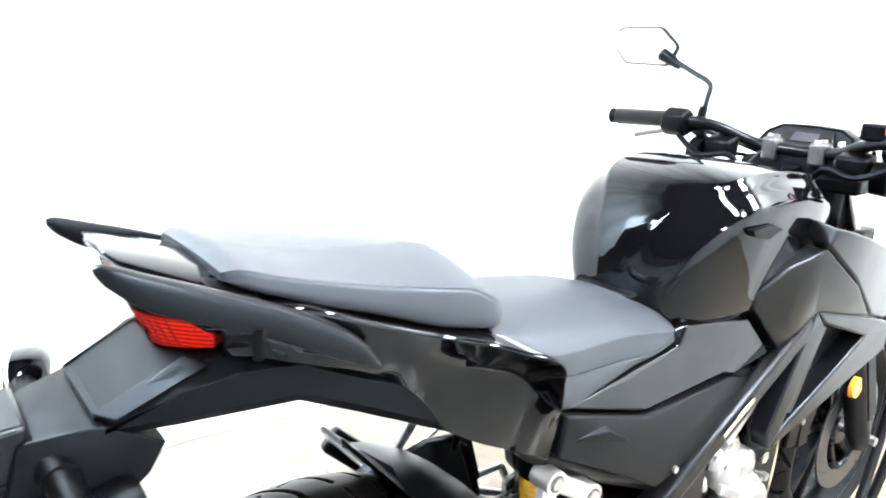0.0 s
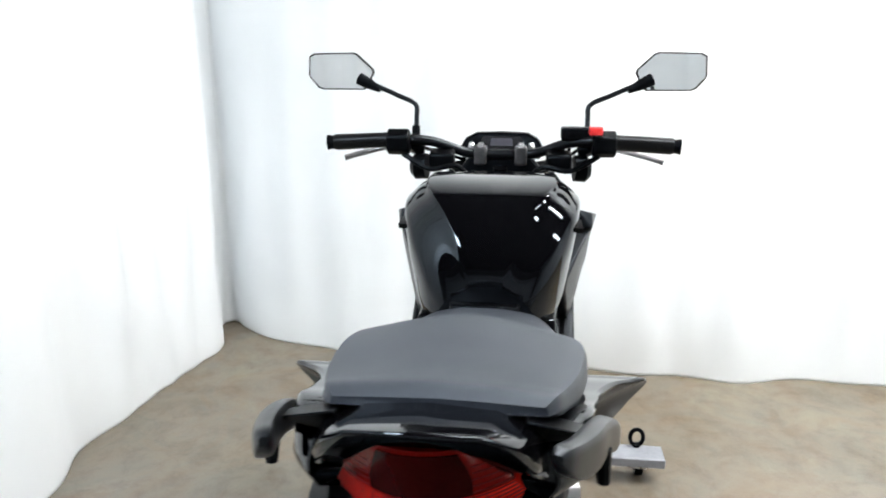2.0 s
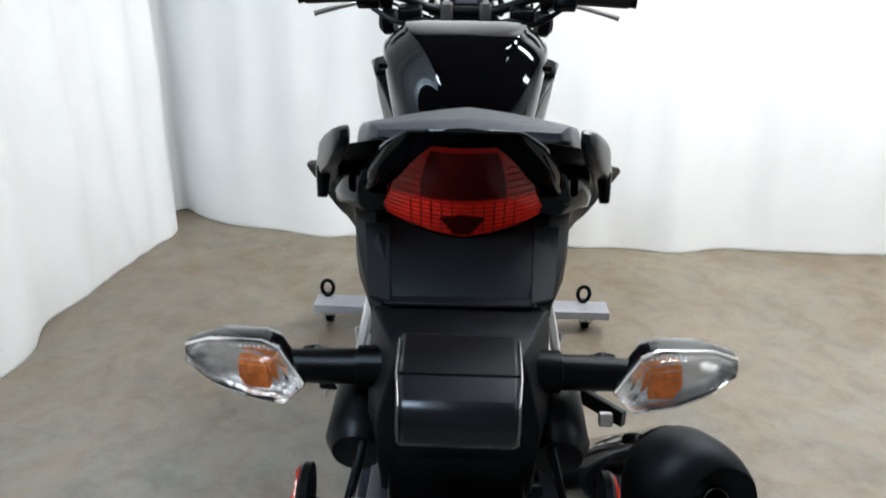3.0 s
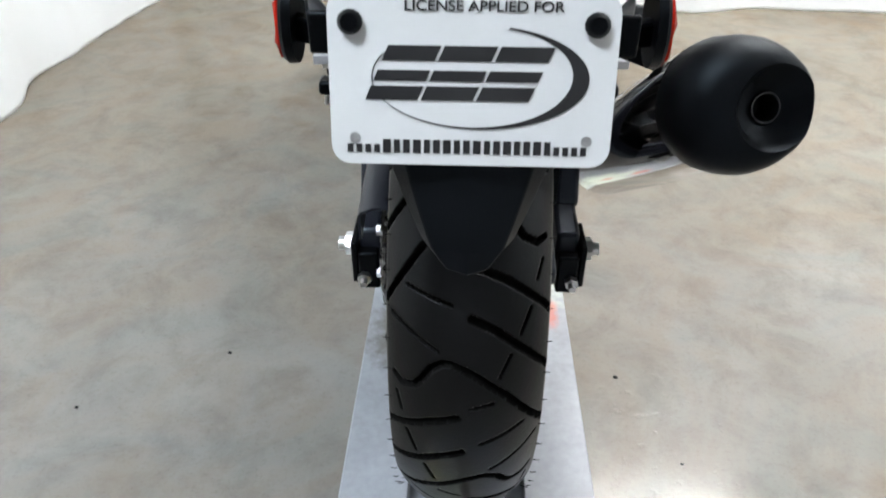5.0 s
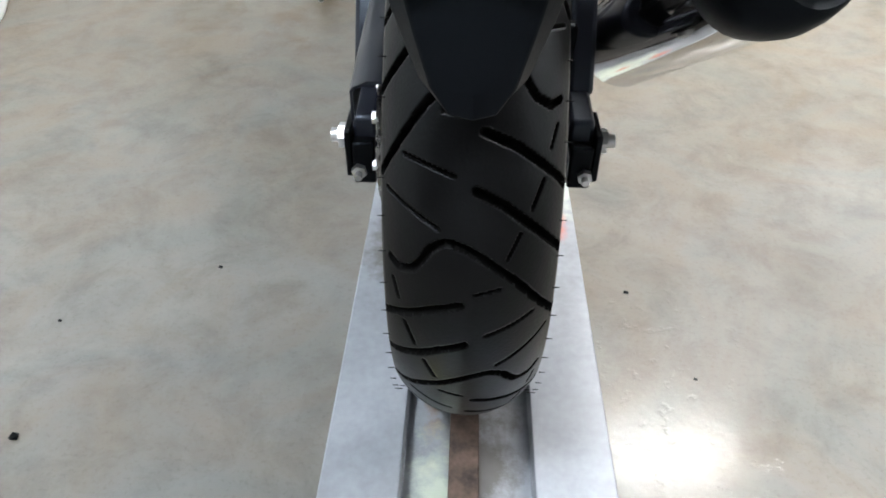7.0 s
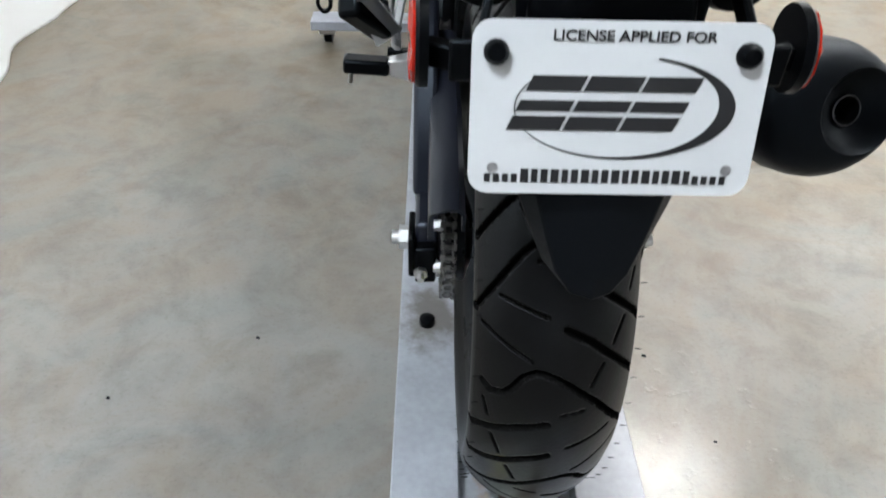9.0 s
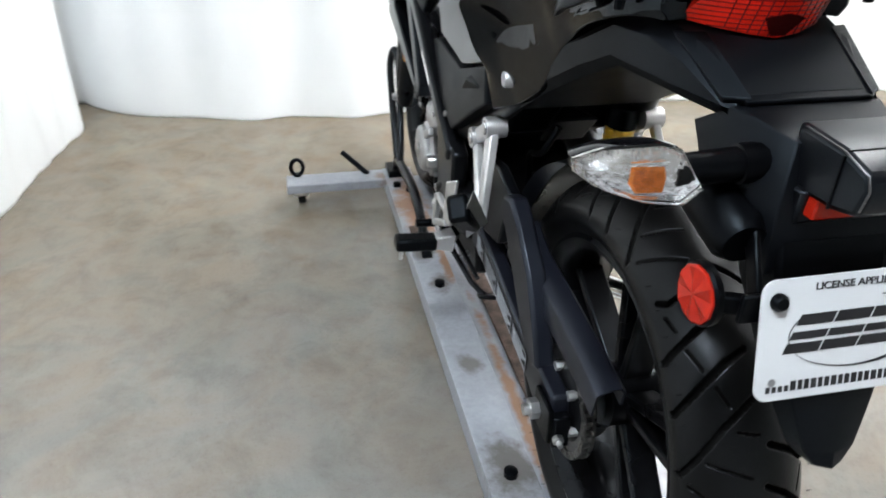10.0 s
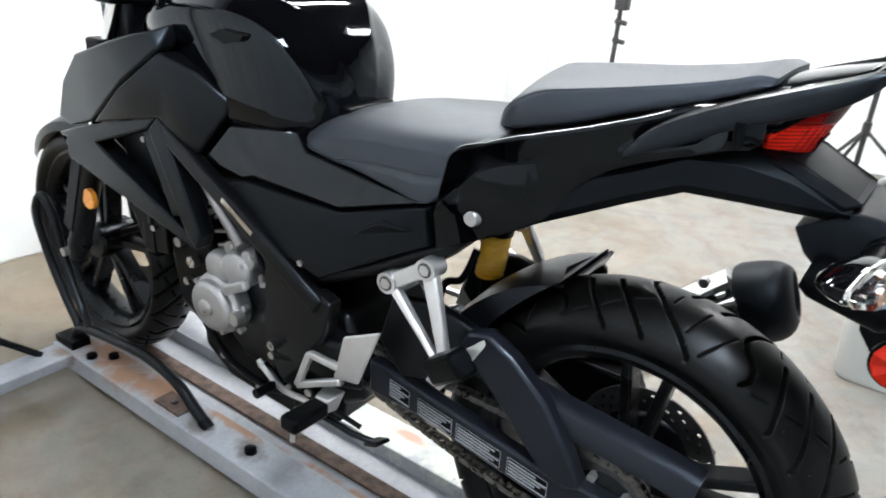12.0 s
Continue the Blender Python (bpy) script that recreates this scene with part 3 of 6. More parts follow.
part("lever", tubed([(-0.21, 1.325, 0.084), (-0.285, 1.385, 0.140)], 0.009, 8), M_DARK, dolly, "black steel lever")
for px, py in ((-0.112, 0.135), (-0.112, 0.718), (-0.13, 1.24), (-0.095, 1.20)):
    part("bolt", tubed([(px, py, RT - 0.001), (px, py, RT + 0.010), (px, py, RT + 0.013)], [0.013, 0.013, 0.008], 10), M_DARK, dolly)
part("sticker", boxed((-0.135, -0.36, RT + 0.0003), (-0.075, -0.296, RT + 0.0010)), M_STICKER, dolly, "yellow warning sticker")
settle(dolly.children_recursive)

# crumbs of dirt on the concrete
for px, py, r in ((-0.581, -0.165, 0.007), (-0.615, 0.045, 0.0035), (-0.404, 0.178, 0.004), (0.259, 0.145, 0.004), (0.33, -0.03, 0.003)):
    bm = bmesh.new()
    hull(bm, [(px + r * math.cos(k * 1.1) * (1 + 0.3 * math.sin(k * 3)), py + r * math.sin(k * 1.1), 0.0 if k % 2 else r * 0.5) for k in range(7)])
    tagged(part("dirt_crumb", bm, M_DARK), "small black crumb of dirt on the concrete", "dirt", "dirt crumbs")

# ---- the motorcycle ----
bike = thing("motorcycle", "black naked street motorcycle, upright in a steel wheel dolly", "motorcycle")
REAR, FRONT = (0.003, 0.012, 0.365), (0.004, 1.405, 0.345)


def half_ring(rows, per=4):
    """Closed cross-sections from half outlines of (x, z) at stations along y."""
    out = []
    for y, pts in rows:
        half = smooth_curve([(x, y, z) for x, z in pts], per)
        out.append([tuple(p) for p in half] + [(-p.x, p.y, p.z) for p in half[-2:0:-1]])
    return out


def stations(keys, count):
    """Smoothly fill in stations between rows of numbers."""
    rows = [[Vector((v, 0, 0)) for v in k] for k in keys]
    cols = [[p.x for p in smooth_curve([r[i] for r in rows], count)] for i in range(len(keys[0]))]
    return list(zip(*cols))


# tread: strokes as (across in mm, round in degrees), half width in mm, depth in mm
TREAD = [
    ([(2.5, 24.1), (22, 22.2), (50, 18), (74, 14), (80, 12.8)], 3.2, 10.0), ([(7.5, 32.0), (30, 30.3), (70, 25.6), (80, 24)], 3.2, 10.0),
    ([(80, -0.4), (74, 1.1), (35, 10.1), (9.5, 14.2), (-2.5, 15.7), (-14, 16.5), (-21, 16.4), (-30.5, 15.2), (-37, 13.1), (-44, 11.3), (-58, 10.4), (-68, 11.5)], 2.9, 10.0),
    ([(-53, 28.8), (-13.5, 26.1)], 1.1, 6.0), ([(-71, 23.2), (-23.5, 18.4)], 1.1, 6.0), ([(54.5, 25.5), (44.5, 21.2)], 1.1, 6.0), ([(36, 17.7), (27, 13.9)], 1.1, 6.0), ([(3.5, 8.3), (22.5, 9.1)], 1.1, 6.0), ([(66, 33.5), (60, 30.0)], 1.0, 5.0),
]


def tyre_mesh(R, half, crown, bead, centre, n_round, n_across, repeats):
    """A tyre with recessed tread strokes, mirrored every half period, and smooth sidewalls."""
    umax = crown * math.asin(half / crown)
    n_half = n_round // (2 * repeats)
    half_deg = 180.0 / repeats
    u = np.linspace(-umax, umax, n_across)
    cut = np.zeros((2 * n_half, n_across))
    th = np.arange(2 * n_half) / n_half * half_deg
    U, A = np.meshgrid(u * 1000, th)
    k_deg = math.pi / 180 * R * 1000
    for pts, hw, deep in TREAD:
        for flip in (0, 1):
            for wrap in (-1, 0, 1):
                q = [((-a if flip else a) * umax / 0.0796, b - 0.9 + flip * half_deg + wrap * 2 * half_deg) for a, b in pts]
                for (x0, t0), (x1, t1) in zip(q, q[1:]):
                    ax, ay, bx_, by_ = x0, t0 * k_deg, x1, t1 * k_deg
                    dx, dy = bx_ - ax, by_ - ay
                    L = dx * dx + dy * dy
                    f = np.clip(((U - ax) * dx + (A * k_deg - ay) * dy) / L, 0, 1)
                    d = np.hypot(U - ax - f * dx, A * k_deg - ay - f * dy)
                    e = np.clip((hw + 0.3 - d) / 0.7, 0, 1)
                    cut = np.maximum(cut, deep * e * e * (3 - 2 * e))
    cut = np.tile(cut, (repeats, 1)) / 1000
    rows = []
    side = []
    xs, rs = crown * np.sin(u / crown), R - crown * (1 - np.cos(u / crown))
    r_edge = rs[0]
    for f in np.linspace(0, 1, 9)[1:]:
        side.append((half + 0.004 * math.sin(math.pi * min(1, f * 1.3)) - 0.016 * f * f, r_edge + (bead - r_edge) * f))
    verts = []
    nr = cut.shape[0]
    for i in range(nr):
        a = math.radians(i / nr * 360)
        ca, sa = -math.cos(a), math.sin(a)
        ring = [(-x, r) for x, r in side[::-1]]
        ring += [(xs[j] * (1 - cut[i, j] / R), rs[j] - cut[i, j]) for j in range(n_across)]
        ring += side
        verts += [(centre[0] + x, centre[1] + r * ca, centre[2] + r * sa) for x, r in ring]
    m = n_across + 16
    faces = []
    for i in range(nr):
        b, c = i * m, ((i + 1) % nr) * m
        faces += [(b + j, b + j + 1, c + j + 1, c + j) for j in range(m - 1)]
    me = bpy.data.meshes.new("tyre")
    me.from_pydata(verts, [], faces)
    me.polygons.foreach_set("use_smooth", [True] * len(faces))
    me.materials.append(M_RUBBER)
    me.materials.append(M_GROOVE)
    # faces inside a groove take the duller material that stands for shade
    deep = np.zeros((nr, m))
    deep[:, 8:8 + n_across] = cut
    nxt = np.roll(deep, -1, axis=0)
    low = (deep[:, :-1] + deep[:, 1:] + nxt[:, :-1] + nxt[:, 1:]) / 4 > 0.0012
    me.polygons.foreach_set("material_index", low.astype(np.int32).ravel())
    return me


def wheel(name, c, R, half, crown, n_round, n_across, repeats, rim_half):
    w = new(name)
    w.parent = bike
    tagged(w, "black cast wheel with a treaded tyre")
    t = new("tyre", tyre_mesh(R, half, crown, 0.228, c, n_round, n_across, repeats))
    t.parent = w
    tagged(t, "black rubber tyre with curved tread grooves")
    h = rim_half
    prof = [(-h, 0.219), (-h - 0.004, 0.224), (-h - 0.006, 0.216), (-h + 0.002, 0.203), (-h + 0.014, 0.196), (0, 0.188), (h - 0.014, 0.196), (h - 0.002, 0.203), (h + 0.006, 0.216), (h + 0.004, 0.224), (h, 0.219), (h - 0.015, 0.207), (0, 0.200), (-h + 0.015, 0.207), (-h, 0.219)]
    part("rim", lathed([(a, b + 0.010) for a, b in prof], c, 72), M_WHEEL, w)
    part("hub", lathed([(-0.05, 0.0), (-0.05, 0.038), (-0.042, 0.045), (0.042, 0.045), (0.05, 0.038), (0.05, 0.0)], c, 28), M_WHEEL, w)
    for k in range(5):
        a = radians(72 * k + 20)
        bm = bmesh.new()
        for da in (-9, 9):
            a2 = a + radians(da)
            p0 = (c[0], c[1] + 0.04 * math.cos(a + radians(da * 1.5)), c[2] + 0.04 * math.sin(a + radians(da * 1.5)))
            p1 = (c[0], c[1] + 0.207 * math.cos(a2), c[2] + 0.207 * math.sin(a2))
            bar(bm, p0, p1, 0.017, 0.042)
        part("spoke", bm, M_WHEEL, w, bevel=0.004)
    return w


def disc_brake(c, x, r0, r1, w):
    bm = bmesh.new()
    n, rows = 90, 6
    grid = {}
    for side in (0, 1):
        for i in range(n):
            for k in range(rows + 1):
                a, r = 2 * math.pi * i / n, r0 + (r1 - r0) * k / rows
                grid[side, i, k] = bm.verts.new((x + side * 0.004, c[1] + r * math.cos(a), c[2] + r * math.sin(a)))
    gone = {(i, k) for i in range(n) for k in range(1, rows - 1) if (i + 2 * k) % 6 == 0}
    for i in range(n):
        j = (i + 1) % n
        for k in range(rows):
            if (i, k) in gone:
                continue
            bm.faces.new((grid[0, i, k], grid[0, j, k], grid[0, j, k + 1], grid[0, i, k + 1]))
            bm.faces.new((grid[1, i, k], grid[1, i, k + 1], grid[1, j, k + 1], grid[1, j, k]))
        for k in (0, rows):
            bm.faces.new((grid[0, i, k], grid[0, j, k], grid[1, j, k], grid[1, i, k]))
    part("brake_disc", bm, M_DARKSTEEL, w, "drilled steel brake disc")


rw = wheel("rear_wheel", REAR, 0.314, 0.071, 0.083, 1302, 120, 7, 0.054)
fw = wheel("front_wheel", FRONT, 0.293, 0.056, 0.066, 644, 48, 7, 0.040)
disc_brake(REAR, 0.062, 0.075, 0.115, rw)
disc_brake(FRONT, 0.062, 0.10, 0.145, fw)

# rubber hairs along the tread edges
bm = bmesh.new()
for k in range(60):
    a = radians(6 * k)
    for s in (-1, 1):
        r = 0.289
        p = Vector((REAR[0] + s * 0.0675, REAR[1] - r * math.cos(a), REAR[2] + r * math.sin(a)))
        tube(bm, [p, p + Vector((s * 0.006, 0, 0))], [0.0006, 0.0003], 4)
hairs = part("rubber_hairs", bm, M_RUBBER, rw)
tagged(hairs, kind="stuff")

wheels = set(bike.children_recursive)

# sprocket and chain on the left
SX = -0.088
prof = []
for k in range(36):
    for f, r in ((0, 0.074), (0.3, 0.074), (0.5, 0.079), (0.7, 0.079)):
        a = 2 * math.pi * (k + f) / 36
        prof.append((REAR[1] + r * math.cos(a), REAR[2] + r * math.sin(a)))
part("sprocket", prismed(prof, SX - 0.003, SX + 0.003), M_DARKSTEEL, rw, "toothed steel rear sprocket")
part("sprocket_carrier", lathed([(SX - 0.012, 0.0), (SX - 0.012, 0.045), (SX - 0.004, 0.058), (SX + 0.02, 0.058), (SX + 0.03, 0.03)], (0, REAR[1], REAR[2]), 30), M_WHEEL, rw)
for k in range(6):
    a = radians(60 * k + 12)
    part("sprocket_bolt", tubed([(SX - 0.004, REAR[1] + 0.052 * math.cos(a), REAR[2] + 0.052 * math.sin(a)), (SX - 0.017, REAR[1] + 0.052 * math.cos(a), REAR[2] + 0.052 * math.sin(a))], 0.007, 6), M_ALU, rw)
FS = (0.455, 0.415, 0.036)
pts = []
R1 = 0.077
for k in range(33):
    a = math.pi / 2 + 0.13 + (math.pi - 0.02) * k / 32
    pts.append((REAR[1] + R1 * math.cos(a), REAR[2] + R1 * math.sin(a)))
for k in range(1, 24):
    f = k / 24
    pts.append((pts[32][0] + (FS[0] - pts[32][0]) * f, pts[32][1] + (FS[1] - FS[2] - pts[32][1]) * f - 0.010 * math.sin(math.pi * f)))
for k in range(10):
    a = -math.pi / 2 + math.pi * k / 9
    pts.append((FS[0] + FS[2] * math.cos(a), FS[1] + FS[2] * math.sin(a)))
for k in range(1, 24):
    f = k / 24
    pts.append((FS[0] + (pts[0][0] - FS[0]) * f, FS[1] + FS[2] + (pts[0][1] - FS[1] - FS[2]) * f))
loop = [Vector((0, y, z)) for y, z in pts] + [Vector((0, *pts[0]))]
step, carry, pins = 0.0127, 0.0, []
for a, b in zip(loop, loop[1:]):
    L = (b - a).length
    while carry < L:
        pins.append(a.lerp(b, carry / L))
        carry += step
    carry -= L
bm = bmesh.new()
for k, (a, b) in enumerate(zip(pins, pins[1:] + pins[:1])):
    off = 0.0075 if k % 2 else 0.0052
    for s in (-1, 1):
        d = (b - a).normalized()
        bar(bm, a - d * 0.004 + Vector((SX + s * off, 0, 0)), b + d * 0.004 + Vector((SX + s * off, 0, 0)), 0.0105, 0.002)
    tube(bm, [a + Vector((SX - 0.0095, 0, 0)), a + Vector((SX + 0.0095, 0, 0))], 0.0035, 6)
part("drive_chain", bm, M_CHAIN, bike, "greasy steel drive chain")

# swingarm
for s in (-1, 1):
    ox = 0.004
    xo, xi = ox + s * 0.131, ox + s * 0.104
    arm = part("swingarm", prismed([(0.40, 0.455), (0.30, 0.442), (0.07, 0.405), (0.03, 0.41), (-0.024, 0.405), (-0.03, 0.352), (0.02, 0.333), (0.07, 0.352), (0.30, 0.392), (0.40, 0.395)], xi, xo), M_NAVY, bike, "black steel swingarm", bevel=0.005)
    part("brace", prismed([(0.236, 0.548), (0.222, 0.580), (0.189, 0.590), (0.150, 0.568), (0.094, 0.520), (0.050, 0.450), (0.030, 0.406), (0.05, 0.398), (0.086, 0.402), (0.140, 0.462), (0.205, 0.530)], xi + s * 0.002, xo + s * 0.004), M_NAVY, arm, bevel=0.006)
    part("gusset", prismed([(0.228, 0.545), (0.215, 0.582), (0.28, 0.598), (0.36, 0.585), (0.385, 0.50), (0.34, 0.450), (0.26, 0.470)], xi + s * 0.004, xo - s * 0.004), M_SATIN, arm, bevel=0.004)
    # axle hardware
    part("adjuster_plate", boxed((min(xo, xo + s * 0.008), -0.040, 0.338), (max(xo, xo + s * 0.008), 0.016, 0.395)), M_DARK, arm, bevel=0.002)
    part("adjuster_block", boxed((min(xi + s * 0.002, xo), -0.042, 0.330), (max(xi + s * 0.002, xo), -0.024, 0.382)), M_DARK, arm, bevel=0.003)
    part("axle_nut", tubed([(xo + s * 0.008, 0.002, 0.366), (xo + s * 0.020, 0.002, 0.366)], 0.0145, 6), M_STEEL, arm, "zinc axle nut")
    part("axle_end", tubed([(xo + s * 0.018, 0.002, 0.366), (xo + s * 0.029, 0.002, 0.366)], 0.008, 12), M_STEEL, arm)
    part("adjuster_bolt", tubed([(ox + s * 0.124, -0.030, 0.349), (ox + s * 0.124, -0.056, 0.346)], 0.0042, 8), M_STEEL, arm, "zinc adjuster bolt")
    part("adjuster_nut", tubed([(ox + s * 0.124, -0.041, 0.348), (ox + s * 0.124, -0.048, 0.3475)], 0.0085, 6), M_STEEL, arm)
    if s < 0:
        for y0, y1 in ((0.355, 0.315), (0.30, 0.235), (0.228, 0.15), (0.140, 0.075)):
            lab = part("warning_label", shell([(xo - 0.0008, y0, 0.446 - (0.4 - y0) * 0.16), (xo - 0.0008, y1, 0.446 - (0.4 - y1) * 0.16), (xo - 0.0008, y1, 0.414 - (0.4 - y1) * 0.15), (xo - 0.0008, y0, 0.414 - (0.4 - y0) * 0.15)], (0.0014, 0, 0)), M_DARK, arm, "black warning label with pale unreadable lines")
            for r in range(5):
                zt = lambda y: 0.441 - (0.4 - y) * 0.16 - r * 0.0058
                ya, yb = y0 - 0.003, y1 + 0.003 + 0.008 * ((r * 7 + int(y0 * 100)) % 3)
                xq = xo - 0.0022
                bm = bmesh.new()
                loft(bm, [[(x, ya, zt(ya)), (x, yb, zt(yb)), (x, yb, zt(yb) - 0.003), (x, ya, zt(ya) - 0.003)] for x in (xq, xq + 0.001)])
                part("print_line", bm, M_PALEINK, lab)
            for za in (0.4452, 0.4155):
                part("print_border", barred((xo - 0.0020, y0 - 0.001, za - (0.4 - y0) * 0.158), (xo - 0.0020, y1 + 0.001, za - (0.4 - y1) * 0.158), 0.0009, 0.0008), M_PALEINK, lab)
            for ya in (y0 - 0.001, y1 + 0.001):
                part("print_border", barred((xo - 0.0020, ya, 0.4452 - (0.4 - ya) * 0.158), (xo - 0.0020, ya, 0.4155 - (0.4 - ya) * 0.158), 0.0009, 0.0008), M_PALEINK, lab)
bracket = part("caliper_bracket", prismed([(0.075, 0.372), (0.045, 0.408), (0.02, 0.416), (-0.05, 0.406), (-0.088, 0.398), (-0.088, 0.378), (-0.02, 0.358), (0.05, 0.352)], 0.088, 0.102), M_NAVY, bike, "blue-black caliper bracket", bevel=0.004)
part("bracket_eye", tubed([(0.0872, 0.048, 0.380), (0.0882, 0.048, 0.380)], 0.0095, 16), M_DARK, bracket)
part("swingarm_bridge", boxed((-0.10, 0.335, 0.39), (0.11, 0.40, 0.455)), M_NAVY, bike, bevel=0.01)

# chain guard over the upper run
line = smooth_curve([(SX - 0.004, 0.20, 0.530), (SX - 0.003, 0.15, 0.508), (SX, 0.08, 0.496), (SX, 0.0, 0.488), (SX, -0.06, 0.482), (SX, -0.112, 0.474)], 5)
rings = []
for i, p in enumerate(line):
    t = (line[min(i + 1, len(line) - 1)] - line[max(i - 1, 0)]).normalized()
    n = Vector((0, -t.z, t.y))
    n = n if n.z > 0 else -n
    prof2 = [(-0.024, -0.026), (-0.023, 0.008), (-0.020, 0.012), (-0.006, 0.019), (0.008, 0.019), (0.014, 0.012), (0.014, -0.012), (0.011, -0.012), (0.011, 0.010), (0.006, 0.016), (-0.004, 0.016), (-0.018, 0.010), (-0.020, 0.006), (-0.021, -0.026)]
    rings.append([p + Vector((a, 0, 0)) + n * b for a, b in prof2])
bm = bmesh.new()
loft(bm, rings)
part("chain_guard", bm, M_NAVY, bike, "blue-black plastic chain guard")

# mudguard hugging the rear tyre
rings = []
for k in range(21):
    f = k / 20
    a = radians(6 + 63 * f)
    r = 0.345 - 0.011 * f ** 4
    w = 0.084 - 0.006 * f ** 3
    side = -0.055 * (1 - f ** 3)
    prof2 = [(-w, side), (-w * 0.97, -0.006), (-w * 0.6, 0.0), (0, 0.003), (w * 0.6, 0.0), (w * 0.97, -0.006), (w, side), (w * 0.95, side), (w * 0.92, -0.010), (w * 0.55, -0.004), (0, -0.001), (-w * 0.55, -0.004), (-w * 0.92, -0.010), (-w * 0.95, side)]
    ring = []
    for x, d in prof2:
        lag = max(0.0, 1 - abs(x) / (0.9 * w))
        b, q = a - radians(5) * f ** 6 * lag, r + d - 0.004 * f ** 6 * lag
        ring.append((REAR[0] + x, q * math.cos(b), REAR[2] + q * math.sin(b)))
    rings.append(ring)
bm = bmesh.new()
loft(bm, rings)
part("rear_mudguard", bm, M_SATIN, bike, "black plastic mudguard over the rear tyre")

# shock absorber
sa, sb = Vector((0.088, 0.326, 0.50)), Vector((0.092, 0.300, 0.735))
part("shock_body", tubed([sa, sb], 0.011, 12), M_DARK, bike)
part("shock_spring", tubed([sa.lerp(sb, f) + 0.0185 * Vector((math.cos(a), math.sin(a), 0)) for f, a in [(0.26 + 0.34 * k / 110, k * 0.55) for k in range(111)]], 0.0068, 6), M_YELLOW, bike, "yellow coil spring of the rear shock")
part("shock_cap", tubed([sa.lerp(sb, 0.61), sa.lerp(sb, 0.76)], 0.026, 16), M_DARK, bike)
part("linkage_arm", hulled([(-0.03, 0.36, 0.60), (-0.03, 0.30, 0.66), (0.05, 0.36, 0.60), (0.05, 0.30, 0.66), (0.0, 0.33, 0.68), (0.0, 0.38, 0.64)]), M_DARK, bike, bevel=0.005)
part("brake_hose", tubed(smooth_curve([(-0.05, 0.33, 0.52), (-0.06, 0.31, 0.60), (-0.05, 0.285, 0.615), (-0.03, 0.275, 0.66)], 6), 0.006, 8), M_DARK, bike)

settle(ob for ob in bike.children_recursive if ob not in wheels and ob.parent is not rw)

# ---- tail ----
under = []
for y, z0, z1, w in ((0.27, 0.70, 0.78, 0.118), (0.155, 0.764, 0.83, 0.118), (0.044, 0.820, 0.875, 0.114), (-0.018, 0.848, 0.905, 0.108), (-0.077, 0.849, 0.908, 0.100), (-0.127, 0.848, 0.898, 0.090), (-0.184, 0.846, 0.870, 0.0725)):
    under.append([(-w, y, z0 + 0.012), (-w + 0.012, y, z0), (w - 0.012, y, z0), (w, y, z0 + 0.012), (w, y, z1 - 0.015), (w - 0.018, y, z1), (-w + 0.018, y, z1), (-w, y, z1 - 0.015)])
bm = bmesh.new()
loft(bm, under)
part("undertail", bm, M_MATT, bike, "matt black undertail panel", bevel=0.004)
part("rear_panel", hulled(both([(0.062, -0.105, 0.903), (0.062, -0.192, 0.866), (0.05, -0.18, 0.85), (0.05, -0.11, 0.855)]) + [(0, -0.116, 0.892), (0, -0.192, 0.864)]), M_MATT, bike, bevel=0.002)
for s in (-1, 1):
    part("panel_edge", hulled(sided([(0.056, -0.1935, 0.8680), (0.0765, -0.178, 0.8660), (0.063, -0.112, 0.9065), (0.0885, -0.098, 0.9040), (0.070, -0.170, 0.852), (0.080, -0.100, 0.888)], s)), M_MATT, bike, bevel=0.002)
fender = part("rear_fender", hulled(both([(0.072, -0.186, 0.861), (0.066, -0.194, 0.8615), (0.048, -0.246, 0.852), (0.056, -0.246, 0.825), (0.062, -0.262, 0.800), (0.070, -0.24, 0.80), (0.070, -0.15, 0.805), (0.072, -0.135, 0.832), (0.058, -0.262, 0.74), (0.055, -0.225, 0.735)])), M_MATT, bike, "matt black rear fender", bevel=0.006)
part("fender_stem", hulled(both([(0.058, -0.215, 0.80), (0.052, -0.255, 0.79), (0.05, -0.30, 0.665), (0.048, -0.275, 0.655), (0.056, -0.222, 0.73)])), M_DARK, fender, bevel=0.005)
# flap below the number plate
rings = []
for k in range(9):
    f = k / 8
    y, z = -0.302 - 0.035 * f, 0.70 - 0.116 * f
    w = 0.068 * (1 - 0.62 * f ** 1.35) * (1 if k < 8 else 0.72)
    rings.append([(-w, y + 0.018, z), (-w * 0.75, y + 0.003, z), (0, y - 0.004, z), (w * 0.75, y + 0.003, z), (w, y + 0.018, z), (w * 0.72, y + 0.009, z), (0, y + 0.003, z), (-w * 0.72, y + 0.009, z)])
bm = bmesh.new()
loft(bm, rings)
part("fender_flap", bm, M_MATT, fender, bevel=0.002)
lamp_box = part("plate_lamp_box", hulled(both([(0.0445, -0.236, 0.8665), (0.0435, -0.290, 0.8635), (0.0405, -0.316, 0.8535), (0.0405, -0.3205, 0.843), (0.041, -0.316, 0.820), (0.0445, -0.292, 0.816), (0.0455, -0.244, 0.815)])), M_SATIN, fender, "black plate-lamp housing with worn edges", bevel=0.005)
